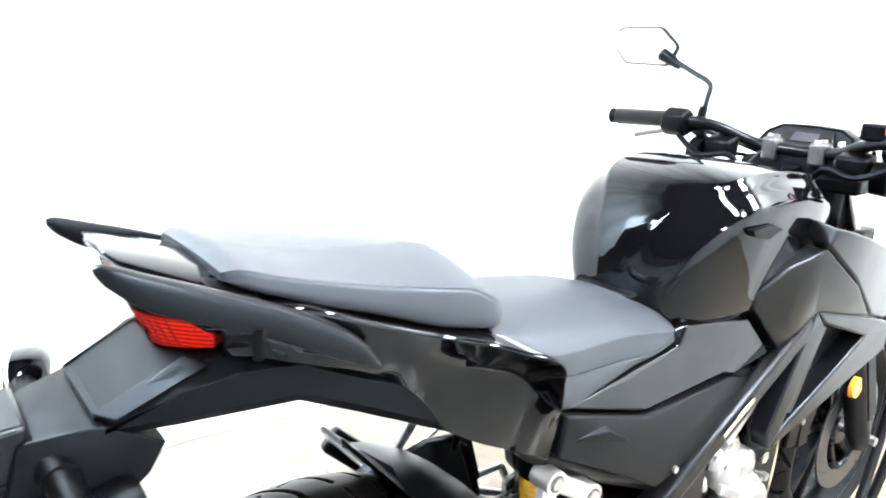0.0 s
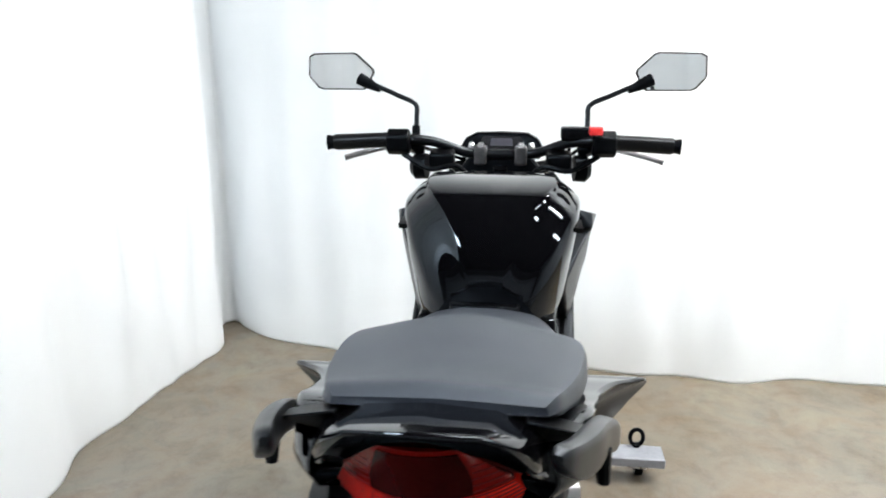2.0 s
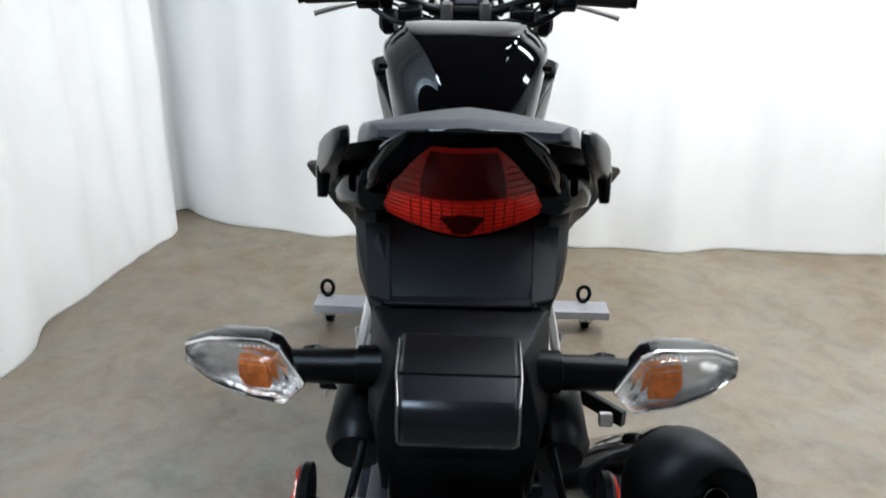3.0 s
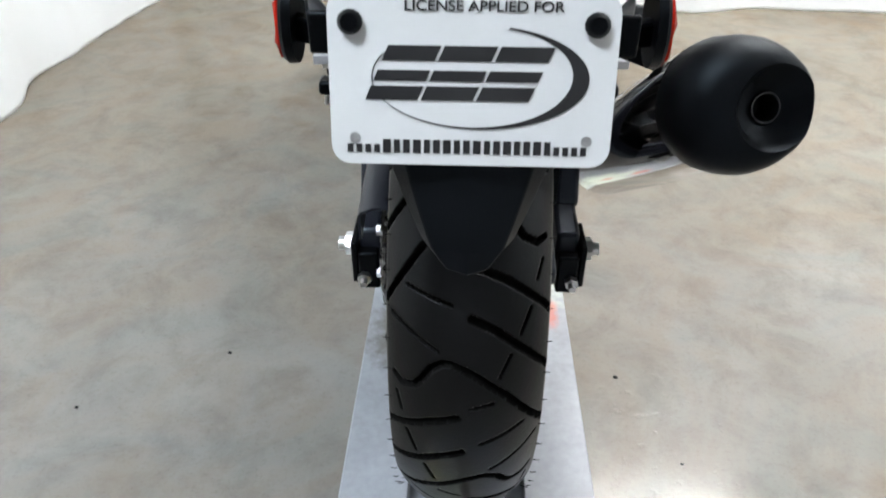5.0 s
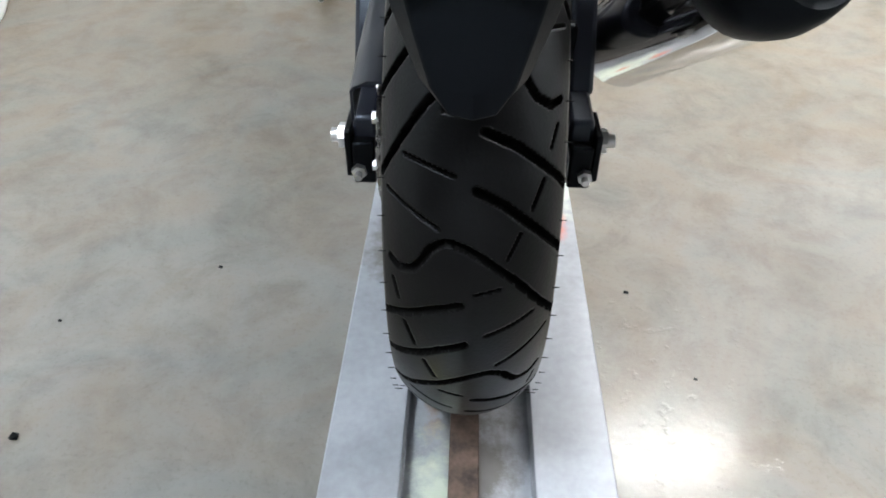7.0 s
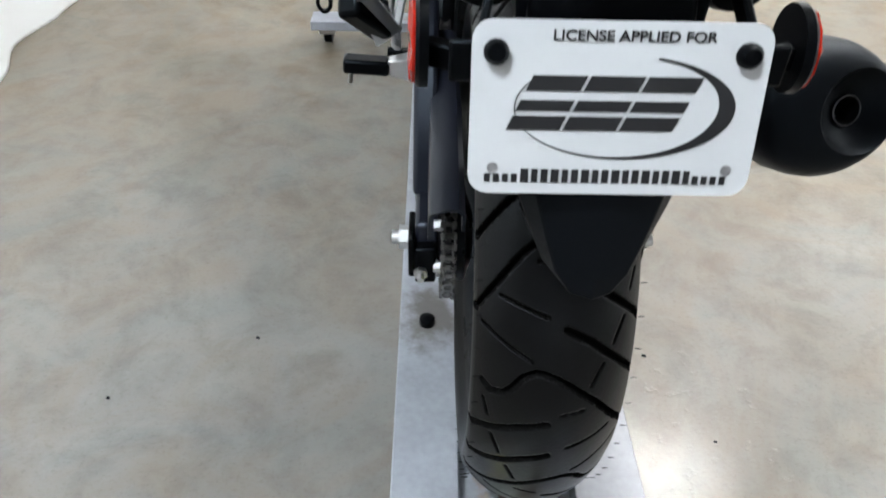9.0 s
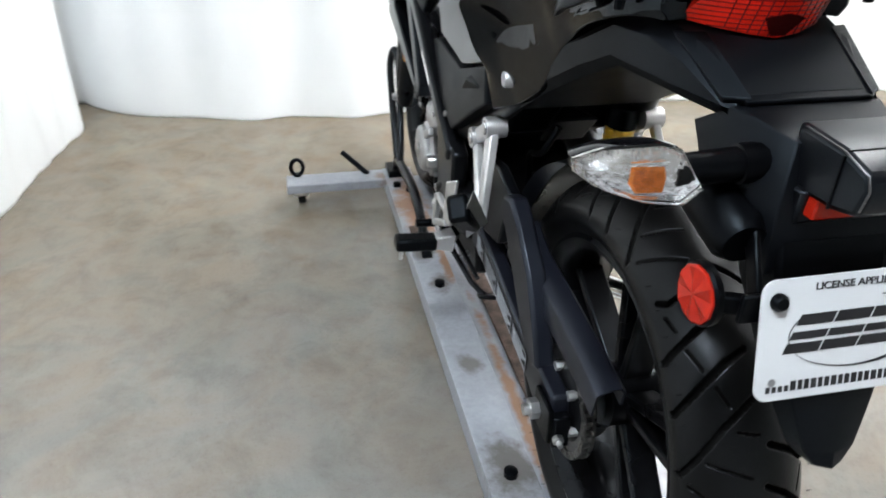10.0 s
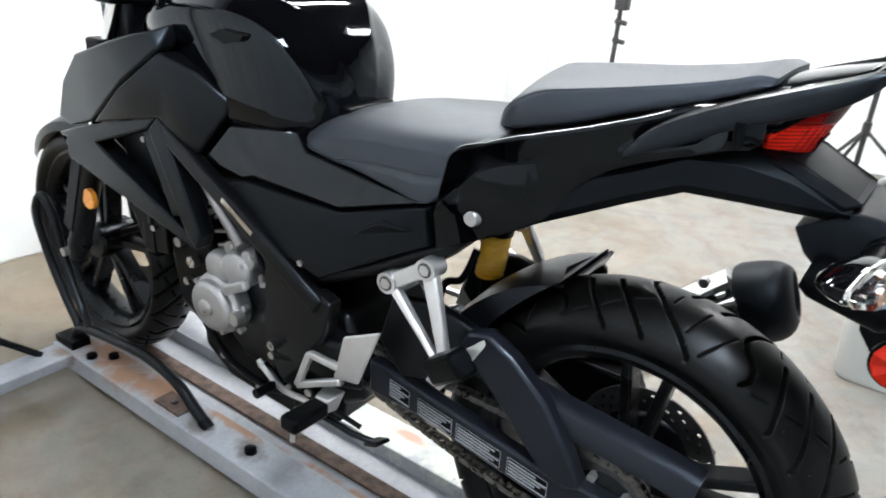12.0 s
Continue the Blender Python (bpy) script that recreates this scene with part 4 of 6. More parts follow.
for s in (-1, 1):
    part("edge_wear", tubed([(s * 0.0440, -0.246, 0.8650), (s * 0.0428, -0.290, 0.8622), (s * 0.0398, -0.3150, 0.8528), (s * 0.0400, -0.3198, 0.843), (s * 0.0405, -0.3170, 0.826)], 0.0009, 6), M_DARKSTEEL, lamp_box, "edge worn bright")
    part("joint_line", barred((s * 0.0440, -0.292, 0.860), (s * 0.0446, -0.292, 0.817), 0.0016, 0.0016), M_DARK, lamp_box)
part("joint_line", barred((-0.0415, -0.291, 0.8630), (0.0415, -0.291, 0.8630), 0.0016, 0.0012, (0, 0, 1)), M_DARK, lamp_box)
part("red_strip", hulled(both([(0.042, -0.279, 0.817), (0.041, -0.276, 0.797), (0.042, -0.262, 0.817), (0.041, -0.258, 0.797)])), M_REFLEX, lamp_box, "red reflector strip", bevel=0.002)
part("strip_base", hulled(both([(0.048, -0.268, 0.819), (0.046, -0.264, 0.788), (0.050, -0.235, 0.819), (0.050, -0.235, 0.788)])), M_SATIN, lamp_box, bevel=0.003)
for s in (-1, 1):
    part("fender_shoulder", spun([(0, 0.0), (0.0, 0.019), (0.12, 0.026), (0.88, 0.026), (1.0, 0.02), (1.0, 0.0)], (s * 0.078, -0.255, 0.768), (s * 0.076, -0.16, 0.79), 20), M_DARK, fender)
    part("plate_bracket", barred((s * 0.070, -0.245, 0.785), (s * 0.082, -0.288, 0.740), 0.016, 0.006, (1, 0, 0)), M_DARK, fender, bevel=0.002)
    part("bracket_bolt", tubed([(s * 0.065, -0.240, 0.772), (s * 0.065, -0.252, 0.768)], 0.006, 8), M_STEEL, fender)
part("bracket_bar", boxed((-0.10, -0.300, 0.722), (0.10, -0.294, 0.748)), M_DARK, fender, bevel=0.002)

# number plate
PC, PU = Vector((0.0, -0.3105, 0.7105)), Vector((0, 0.256, 0.967)).normalized()
PN = Vector((1, 0, 0)).cross(PU)
PM = Matrix((Vector((1, 0, 0)), PU, PN)).transposed().to_4x4()
PM.translation = PC
plate = part("number_plate", bmesh.new(), M_PLATE, bike)
loop = []
for sx, sy, a0 in ((1, 1, 0), (-1, 1, 90), (-1, -1, 180), (1, -1, 270)):
    for a in (0, 18, 36, 54, 72, 90):
        r = radians(a0 + a)
        loop.append(PM @ Vector((sx * 0.075 + 0.012 * math.cos(r), sy * 0.040 + 0.012 * math.sin(r), 0)))
bm = bmesh.new()
loft(bm, [loop, [p + PN * 0.002 for p in loop]])
bm.to_mesh(plate.data)
tagged(plate, "white temporary plate with a black dealer emblem")


def on_plate(bm, pts, z0=0.0021, z1=0.0027):
    loft(bm, [[PM @ Vector((x, y, z)) for x, y in pts] for z in (z0, z1)])


lettered("lettering", "LICENSE APPLIED FOR", 0.0085, PM @ Matrix.Translation((0.006, 0.0435, 0.0026)), M_INK, plate, 0.094)
# emblem: three slanted blocks inside an open ellipse
for x0, w in ((-0.060, 0.032), (-0.026, 0.032), (0.008, 0.032)):
    for yb, yt in ((0.012, 0.021), (0.000, 0.0065), (-0.0115, -0.003)):
        k = 0.45
        bm = bmesh.new()
        on_plate(bm, [(x0 + yb * k, yb), (x0 + w + yb * k, yb), (x0 + w + yt * k, yt), (x0 + yt * k, yt)])
        part("emblem_block", bm, M_INK, plate)
bm = bmesh.new()
outer, inner = [], []
for k in range(61):
    a = radians(75 - 285 * k / 60)
    f = k / 60
    thick = 0.0005 + 0.0085 * math.sin(math.pi * min(1, f * 1.25 + 0.05)) ** 2 * (1 - f) + 0.0012 * (1 - f)
    outer.append((0.005 + 0.066 * math.cos(a), 0.002 + 0.031 * math.sin(a)))
    inner.append((0.005 + (0.066 - thick * 1.3) * math.cos(a) - thick * 0.2, 0.002 + (0.031 - thick * 0.5) * math.sin(a)))
for k in range(60):
    on_plate(bm, [outer[k], outer[k + 1], inner[k + 1], inner[k]])
bmesh.ops.remove_doubles(bm, verts=bm.verts, dist=1e-6)
part("emblem_swoosh", bm, M_INK, plate)
x = -0.077
for k in range(25):
    w = (0.0042, 0.0048, 0.0038)[k % 3] if 4 <= k < 21 else 0.0036
    h = 0.0085 if 4 <= k < 21 else 0.0052
    bm = bmesh.new()
    on_plate(bm, [(x, -0.0445), (x + w, -0.0445), (x + w, -0.0445 + h), (x, -0.0445 + h)])
    part("address_bar", bm, M_INK, plate)
    x += w + 0.0020
for s in (-1, 1):
    c = PM @ Vector((s * 0.073, 0.034, 0.002))
    part("plate_bolt", spun([(0, 0.0), (0, 0.0075), (0.55, 0.0075), (1, 0.005), (1, 0)], c, c + PN * 0.007, 14), M_DARK, plate, "black plastic plate bolt")
    c = PM @ Vector((s * 0.072, -0.0355, 0.0019))
    part("plate_hole", tubed([c, c + PN * 0.0006], 0.0035, 12), M_PEWTER, plate)

# round side reflectors beside the plate
for s in (-1, 1):
    c = Vector((s * 0.1165, -0.267, 0.733))
    d = Vector((s * 1.0, -0.03, 0.02)).normalized()
    rf = part("side_reflector", spun([(0, 0), (0, 0.0275), (0.7, 0.028), (1, 0.026), (1, 0)], c - d * 0.004, c + d * 0.004, 28), M_DARK, fender, "round red side reflector in a black ring")
    uu = (Vector((0, 1, 0)) - d * d.y).normalized()
    vv = d.cross(uu)
    bm = bmesh.new()
    rim = []
    for out, lift, star in ((0.0258, 0.0036, 0.0), (0.0256, 0.0058, 0.0), (0.0235, 0.0066, 0.0012), (0.0120, 0.0070, 0.0016), (0.0020, 0.0078, 0.0)):
        rim.append([c + d * (lift + (star if k % 2 else -star)) + (uu * math.cos(k * math.pi / 6 + 0.2) + vv * math.sin(k * math.pi / 6 + 0.2)) * out for k in range(12)])
    loft(bm, rim)
    part("red_lens", bm, M_REFLEX, rf, "red lens in six facets", angle=8)
    part("reflector_arm", barred((s * 0.085, -0.286, 0.730), (s * 0.115, -0.272, 0.730), 0.016, 0.012, (0, 1, 0)), M_DARK, rf, bevel=0.002)

# turn signals, swept forward towards their outer tips
SIGNAL = [(0.119, 0.8175), (0.1325, 0.802), (0.165, 0.803), (0.199, 0.813), (0.218, 0.827), (0.2185, 0.836), (0.198, 0.8445), (0.153, 0.8495), (0.138, 0.846)]
for s in (-1, 1):
    mx, mz = 0.166, 0.827

    def on_rim(x):
        return -0.233 + 0.25 * (x - 0.119)

    def signal_ring(k, dy):
        pts = [(mx + (x - mx) * k, mz + (z - mz) * k) for x, z in SIGNAL]
        return [(s * x, on_rim(x) + dy, z) for x, z in pts]

    sg = part("turn_signal", spun([(0, 0.0175), (0.26, 0.0170), (0.27, 0.0145), (1, 0.0135)], (s * 0.058, -0.222, 0.826), (s * 0.136, -0.218, 0.822), 14), M_DARK, bike, "clear-lens turn signal on a black stalk")
    bm = bmesh.new()
    loft(bm, [signal_ring(k, y) for k, y in ((0.99, 0.0), (1.01, 0.004), (0.94, 0.016), (0.74, 0.029), (0.40, 0.036), (0.02, 0.037))], caps=False)
    part("signal_housing", bm, M_GLOSS, sg, "black shell", angle=50)
    # dished silver bowl behind the lens
    bm = bmesh.new()
    loft(bm, [signal_ring(k, y) for k, y in ((0.985, 0.0), (0.985, -0.003), (0.95, -0.0035), (0.90, -0.002), (0.66, 0.010), (0.30, 0.015))])
    part("reflector_bowl", bm, M_SILVER, sg, "bright chromed bowl", angle=25)
    rim = [Vector(p) for p in signal_ring(0.985, -0.004)]
    part("lens_rim", tubed(rim + rim[:1], 0.0015, 6), M_CHROME, sg, "thin chromed rim")
    for k in range(17):
        x = 0.143 + 0.0038 * k
        top = 0.8485 - 0.11 * max(0, x - 0.153) - 0.25 * max(0, x - 0.195)
        part("bowl_rib", barred((s * x, on_rim(x) - 0.0052, top - 0.0070), (s * x, on_rim(x) - 0.002, top), 0.0019, 0.0016), M_SILVER, sg)
    for k in range(9):
        x = 0.177 + 0.0042 * k
        part("bowl_rib", barred((s * x, on_rim(x) + 0.003, 0.8375 - 0.15 * max(0, x - 0.18)), (s * x, on_rim(x) + 0.003, 0.809 + 0.38 * max(0, x - 0.18)), 0.0022, 0.0018), M_SILVER, sg)
    bm = bmesh.new()
    loft(bm, [signal_ring(k, y) for k, y in ((0.975, -0.003), (0.98, -0.007), (0.93, -0.016), (0.74, -0.022), (0.40, -0.023))])
    part("clear_lens", bm, M_CLEAR, sg, "clear faceted lens", angle=20)
    bm = bmesh.new()
    loft(bm, [[(s * (0.1585 + x * k), on_rim(0.1585 + x * k) + y, 0.8195 + z * k) for x, z in ((-0.0125, -0.010), (0.008, -0.0115), (0.0145, -0.003), (0.0135, 0.0105), (-0.0115, 0.0115), (-0.014, 0.002))] for k, y in ((0.85, 0.014), (1.0, 0.006), (1.0, 0.0), (0.85, -0.003))])
    part("amber_bulb", bm, M_AMBER, sg, "amber bulb holder")

# tail lamp, its gloss surround and the cowl above it
def lens_y(x, z):
    return -0.122 - 0.42 * (z - 0.895) + 0.046 * (abs(x) / 0.074) ** 2.0


def lens_band(keys, per):
    """A bulging lens between outline rows of (height, half width)."""
    rings = []
    for z, w in keys:
        xs = [w * (2 * k / per - 1) for k in range(per + 1)]
        rings.append([(x, lens_y(x, z), z) for x in xs] + [(x, lens_y(x, z) + 0.028, z) for x in xs[::-1]])
    bm = bmesh.new()
    loft(bm, rings)
    return bm


tl = part("tail_lamp", lens_band([(0.9000, 0.003), (0.9025, 0.024), (0.9060, 0.050), (0.9100, 0.0735), (0.9140, 0.0735), (0.9220, 0.070), (0.9360, 0.0635)], 24), M_RED, bike, "red faceted tail lamp")
part("upper_lens", lens_band([(0.9362, 0.0640), (0.9480, 0.060), (0.9620, 0.0545), (0.9760, 0.0485), (0.9870, 0.0435)], 24), M_REDDARK, tl, "dark red upper lens")
# smoked lens centre, with the dark ceiling's reflection put into its colour
bm = bmesh.new()
loft(bm, [[(w * q / 8, lens_y(w * q / 8, z) - 0.0016, z) for q in range(-8, 9)] + [(w * q / 8, lens_y(w * q / 8, z) + 0.004, z) for q in range(8, -9, -1)] for z, w in ((0.9385, 0.036), (0.952, 0.036), (0.968, 0.032), (0.9825, 0.027))])
part("inner_shade", bm, M_REDBLACK, tl, "smoked red-black lamp centre with a dark reflection in its colour")
for s in (-1, 1):
    for k in range(5):
        z = 0.9400 + 0.0068 * k
        wo = 0.0635 - (z - 0.936) * 0.42
        part("lens_rib", tubed([(s * (0.036 + (wo - 0.036) * q / 4), lens_y(0.036 + (wo - 0.036) * q / 4, z) - 0.0002, z) for q in range(5)], 0.0008, 4), M_RIB, tl)
for k in range(15):
    x = -0.063 + 0.009 * k
    lo, hi = 0.9005 + 0.14 * abs(x), 0.9355 - 0.04 * max(0, abs(x) - 0.055)
    if 0.004 < abs(x) < 0.05:
        part("lens_rib", tubed([(x, lens_y(x, lo + (hi - lo) * q / 4) - 0.0002, lo + (hi - lo) * q / 4) for q in range(5)], 0.0007, 4), M_RIB, tl)
for k in range(7):
    z = 0.9075 + 0.0045 * k
    w = 0.0735 if z < 0.9140 else 0.0735 - (z - 0.9140) * 0.46
    w = min(w, (z - 0.8980) / 0.012 * 0.072)
    part("lens_rib", tubed([(w * (q / 10 - 1), lens_y(w * (q / 10 - 1), z) - 0.0002, z) for q in range(21)], 0.0007, 4), M_RIB, tl)
# dark wedge painted for the shadow low in the lens
part("bulb_shade", hulled(both([(0.019, -0.1330, 0.9190), (0.007, -0.1260, 0.9020), (0.019, -0.115, 0.9190)]) + [(0, -0.1370, 0.9240)]), M_REDBLACK, tl)
part("tail_cowl", hulled(both([(0.046, -0.168, 1.003), (0.064, -0.152, 0.988), (0.080, -0.127, 0.959), (0.089, -0.088, 0.930), (0.090, -0.066, 0.958), (0.05, -0.062, 0.973), (0.044, -0.165, 0.997), (0.062, -0.149, 0.982), (0.078, -0.122, 0.953), (0.085, 0.0, 0.925), (0.08, 0.0, 0.90), (0.085, -0.075, 0.915)]) + [(0, -0.172, 1.006), (0, -0.170, 1.000), (0, -0.066, 0.978)]), M_GLOSS, bike, "gloss black tail cowl", bevel=0.004)

# side panel stations: y, then top edge, crease, flank and lower edge as (x, z)
FLANK = [
    (0.292, 0.150, 0.757, 0.150, 0.745, 0.148, 0.730, 0.142, 0.695), (0.268, 0.176, 0.790, 0.166, 0.779, 0.154, 0.752, 0.143, 0.705), (0.246, 0.196, 0.832, 0.156, 0.805, 0.157, 0.772, 0.143, 0.715),
    (0.225, 0.211, 0.867, 0.149, 0.828, 0.156, 0.786, 0.142, 0.725), (0.200, 0.191, 0.876, 0.142, 0.840, 0.151, 0.799, 0.142, 0.738), (0.172, 0.170, 0.885, 0.136, 0.848, 0.147, 0.812, 0.142, 0.755),
    (0.140, 0.156, 0.894, 0.132, 0.857, 0.144, 0.832, 0.142, 0.778), (0.110, 0.147, 0.903, 0.131, 0.867, 0.142, 0.852, 0.142, 0.820), (0.075, 0.141, 0.915, 0.137, 0.877, 0.140, 0.867, 0.141, 0.850),
    (0.035, 0.135, 0.929, 0.134, 0.896, 0.137, 0.888, 0.138, 0.873), (-0.020, 0.126, 0.950, 0.128, 0.916, 0.131, 0.907, 0.131, 0.895), (-0.062, 0.110, 0.955, 0.114, 0.931, 0.116, 0.920, 0.112, 0.908), (-0.088, 0.090, 0.950, 0.096, 0.928, 0.096, 0.917, 0.088, 0.907)]
for s in (-1, 1):
    rings = []
    for y, x1, z1, x2, z2, x3, z3, x4, z4 in stations(FLANK, 4):
        under_in = min(1.0, max(0.0, (y + 0.05) / 0.12)) * min(1.0, max(0.0, (0.30 - y) / 0.06))
        x2 = x2 + (min(x2, x1 - 0.012) - x2) * under_in
        x3 = x3 + (min(x3 - 0.013, x2 - 0.003) - x3) * under_in
        x4 = x4 + (min(x4 - 0.024, x3 - 0.012) - x4) * under_in
        rings.append([(s * x, y, z) for x, z in ((max(x1 - 0.075, 0.078), z1 + 0.001), (x1 - 0.004, z1 + 0.002), (x1, z1 - 0.002), (x1 - 0.55 * (x1 - x2), z1 - 0.5 * (z1 - z2)), (x2, z2), (x3, z3), (x4, z4), (x4 - 0.035, z4 + 0.004))])
    bm = bmesh.new()
    loft(bm, rings)
    sp = part("tail_side_panel", bm, M_GLOSS, bike, "gloss black tail side panel with a flared wing", bevel=0.002, angle=32)
    part("lamp_rim", hulled(sided([(0.092, -0.078, 0.932), (0.088, -0.100, 0.934), (0.072, -0.130, 0.957), (0.067, -0.126, 0.965), (0.088, -0.07, 0.950), (0.078, -0.094, 0.926)], s)), M_GLOSS, sp, bevel=0.003)
    if s < 0:
        c = Vector((s * 0.1385, 0.238, 0.757))
        part("button", spun([(0, 0), (0, 0.0125), (0.75, 0.0125), (1, 0.010), (1, 0)], c - Vector((s * 0.014, 0, 0)), c + Vector((s * 0.0025, 0, 0)), 20), M_CAST, sp, "round silver fastener")
    # grab rail
    keys = [(0.040, 0.147, 0.890, 0.003, 0.003), (0.020, 0.147, 0.908, 0.011, 0.007), (-0.01, 0.139, 0.925, 0.0155, 0.010), (-0.06, 0.127, 0.949, 0.0150, 0.009), (-0.11, 0.116, 0.968, 0.0150, 0.009), (-0.150, 0.104, 0.983, 0.0140, 0.008), (-0.176, 0.094, 0.997, 0.0095, 0.007), (-0.186, 0.090, 1.003, 0.003, 0.003)]
    rings = []
    for y, x, z, h, w in stations(keys, 4):
        ring = []
        for k in range(16):
            a = 2 * math.pi * k / 16
            ca, sa = math.cos(a), math.sin(a)
            ring.append((s * (x + w * math.copysign(abs(ca) ** 0.5, ca)), y, z + h * math.copysign(abs(sa) ** 0.6, sa) - 0.45 * w * ca))
        rings.append(ring)
    bm = bmesh.new()
    loft(bm, rings)
    gr = part("grab_rail", bm, M_SATIN, bike, "satin black grab rail", angle=38)
    part("rail_mount", hulled(sided([(0.126, -0.06, 0.957), (0.116, -0.10, 0.972), (0.07, -0.05, 0.965), (0.07, -0.10, 0.98), (0.105, -0.06, 0.945), (0.07, -0.08, 0.95)], s)), M_DARK, gr, bevel=0.003)
    part("rail_hook", tubed([(s * 0.129, -0.070, 0.945), (s * 0.131, -0.072, 0.917)], [0.007, 0.005], 8), M_DARK, gr)


# pillion seat: y, bottom, edge, crown, half width
rows = []
for y, zb, ze, zc, w in stations([(0.246, 0.876, 0.882, 0.889, 0.072), (0.236, 0.873, 0.890, 0.911, 0.096), (0.218, 0.876, 0.905, 0.934, 0.113), (0.196, 0.880, 0.919, 0.951, 0.122), (0.165, 0.888, 0.934, 0.957, 0.127), (0.12, 0.901, 0.944, 0.961, 0.130), (0.058, 0.924, 0.956, 0.966, 0.124), (0.0, 0.942, 0.968, 0.975, 0.114), (-0.04, 0.956, 0.977, 0.985, 0.103), (-0.068, 0.966, 0.985, 0.992, 0.095), (-0.084, 0.975, 0.983, 0.986, 0.085)], 4):
    rows.append((y, [(0, zb), (w * 0.55, zb), (w * 0.93, zb + 0.002), (w, zb + (ze - zb) * 0.3), (w * 0.992, ze - 0.007), (w * 0.968, ze), (w * 0.91, ze + (zc - ze) * 0.22), (w * 0.45, ze + (zc - ze) * 0.74), (0, zc)]))
bm = bmesh.new()
loft(bm, half_ring(rows))
pillion = part("pillion_seat", bm, M_SEAT, bike, "black vinyl pillion seat", angle=60)
for v in pillion.data.vertices:
    v.co.x = 0.97 * v.co.x + 0.005
part("seat_pan", hulled(both([(0.10, 0.20, 0.872), (0.10, 0.05, 0.910), (0.085, -0.075, 0.962), (0.082, -0.072, 0.945), (0.09, 0.0, 0.91), (0.09, 0.20, 0.85)])), M_DARK, pillion, bevel=0.003)

# rider seat
rows, covers = [], []
for y, zb, ze, zc, w, wt in stations([(0.612, 0.786, 0.796, 0.801, 0.055, 0.045), (0.590, 0.776, 0.797, 0.809, 0.100, 0.070), (0.55, 0.772, 0.807, 0.830, 0.114, 0.083), (0.46, 0.765, 0.826, 0.856, 0.124, 0.092), (0.38, 0.758, 0.835, 0.867, 0.134, 0.105), (0.31, 0.755, 0.842, 0.874, 0.141, 0.115), (0.25, 0.815, 0.852, 0.880, 0.140, 0.115), (0.21, 0.84, 0.862, 0.884, 0.132, 0.112)], 4):
    zs, zt = max(zb + 0.001, ze - 0.052), max(zb + 0.006, ze - 0.042)
    rows.append((y, [(0, zs), (w * 0.6, zs), (w * 0.955, zs + 0.001), (w * 0.985, zs + 0.006), (w * 0.972, ze - 0.016), (w * 0.945, ze - 0.007), (wt, ze + 0.012), (wt * 0.5, zc - 0.002), (0, zc)]))
    covers.append((y, [(0, zb), (w * 0.6, zb), (w * 0.95, zb + 0.002), (w, min(zb + 0.014, zt - 0.002)), (w * 0.985, zt), (w * 0.9, zt + 0.001), (0, zt + 0.001)]))
bm = bmesh.new()
loft(bm, half_ring(rows))
part("rider_seat", bm, M_SEAT, bike, "black vinyl rider seat", angle=60)
bm = bmesh.new()
loft(bm, half_ring(covers))
part("seat_base", hulled(both([(0.112, 0.10, 0.82), (0.122, 0.20, 0.80), (0.118, 0.262, 0.80), (0.112, 0.262, 0.842), (0.088, 0.228, 0.872), (0.110, 0.19, 0.875), (0.112, 0.10, 0.890)])), M_DARK, bike, bevel=0.003)
part("seat_side_cover", bm, M_SEAT, bike, "black vinyl skirt below the rider seat", angle=50)

# fuel tank: y, bottom, bottom half width, widest height, half width, top, half width of the flat back and top
rows = []
for y, zb, wb, zw, w, zt, cw in stations([(0.546, 0.806, 0.030, 0.826, 0.040, 0.846, 0.018), (0.552, 0.800, 0.060, 0.838, 0.070, 0.880, 0.026), (0.569, 0.796, 0.084, 0.868, 0.097, 0.920, 0.040), (0.591, 0.793, 0.100, 0.898, 0.117, 0.953, 0.055), (0.621, 0.790, 0.112, 0.926, 0.135, 0.985, 0.078), (0.661, 0.788, 0.121, 0.948, 0.149, 1.004, 0.100), (0.72, 0.785, 0.127, 0.958, 0.158, 1.014, 0.113), (0.80, 0.786, 0.127, 0.957, 0.159, 1.013, 0.114), (0.90, 0.80, 0.118, 0.942, 0.148, 0.998, 0.110), (1.00, 0.83, 0.085, 0.91, 0.11, 0.955, 0.08)], 5):
    dz = zt - zw
    rows.append((y, [(0, zb), (wb * 0.7, zb), (wb, zb + 0.006), (wb + (w - wb) * 0.56, zb + (zw - zb) * 0.44), (w, zw), (w - (w - cw) * 0.22, zw + dz * 0.42), (cw + (w - cw) * 0.26, zt - dz * 0.24), (cw + 0.004, zt - dz * 0.085), (cw - 0.004, zt - dz * 0.05), (cw * 0.5, zt - 0.001), (0, zt)]))
bm = bmesh.new()
loft(bm, half_ring(rows, 4))
tank = part("fuel_tank", bm, M_GLOSS, bike, "gloss black fuel tank", angle=70)
for s in (-1, 1):
    part("tank_badge", prismed([(0.735, 0.936), (0.705, 0.947), (0.655, 0.943), (0.662, 0.933), (0.700, 0.925)], s * 0.148, s * 0.1605), M_DARK, tank, "dark oval badge")
part("tank_rear_bracket", hulled(both([(0.055, 0.534, 0.838), (0.05, 0.526, 0.820), (0.06, 0.56, 0.81), (0.06, 0.56, 0.84)])), M_DARK, tank, bevel=0.004)

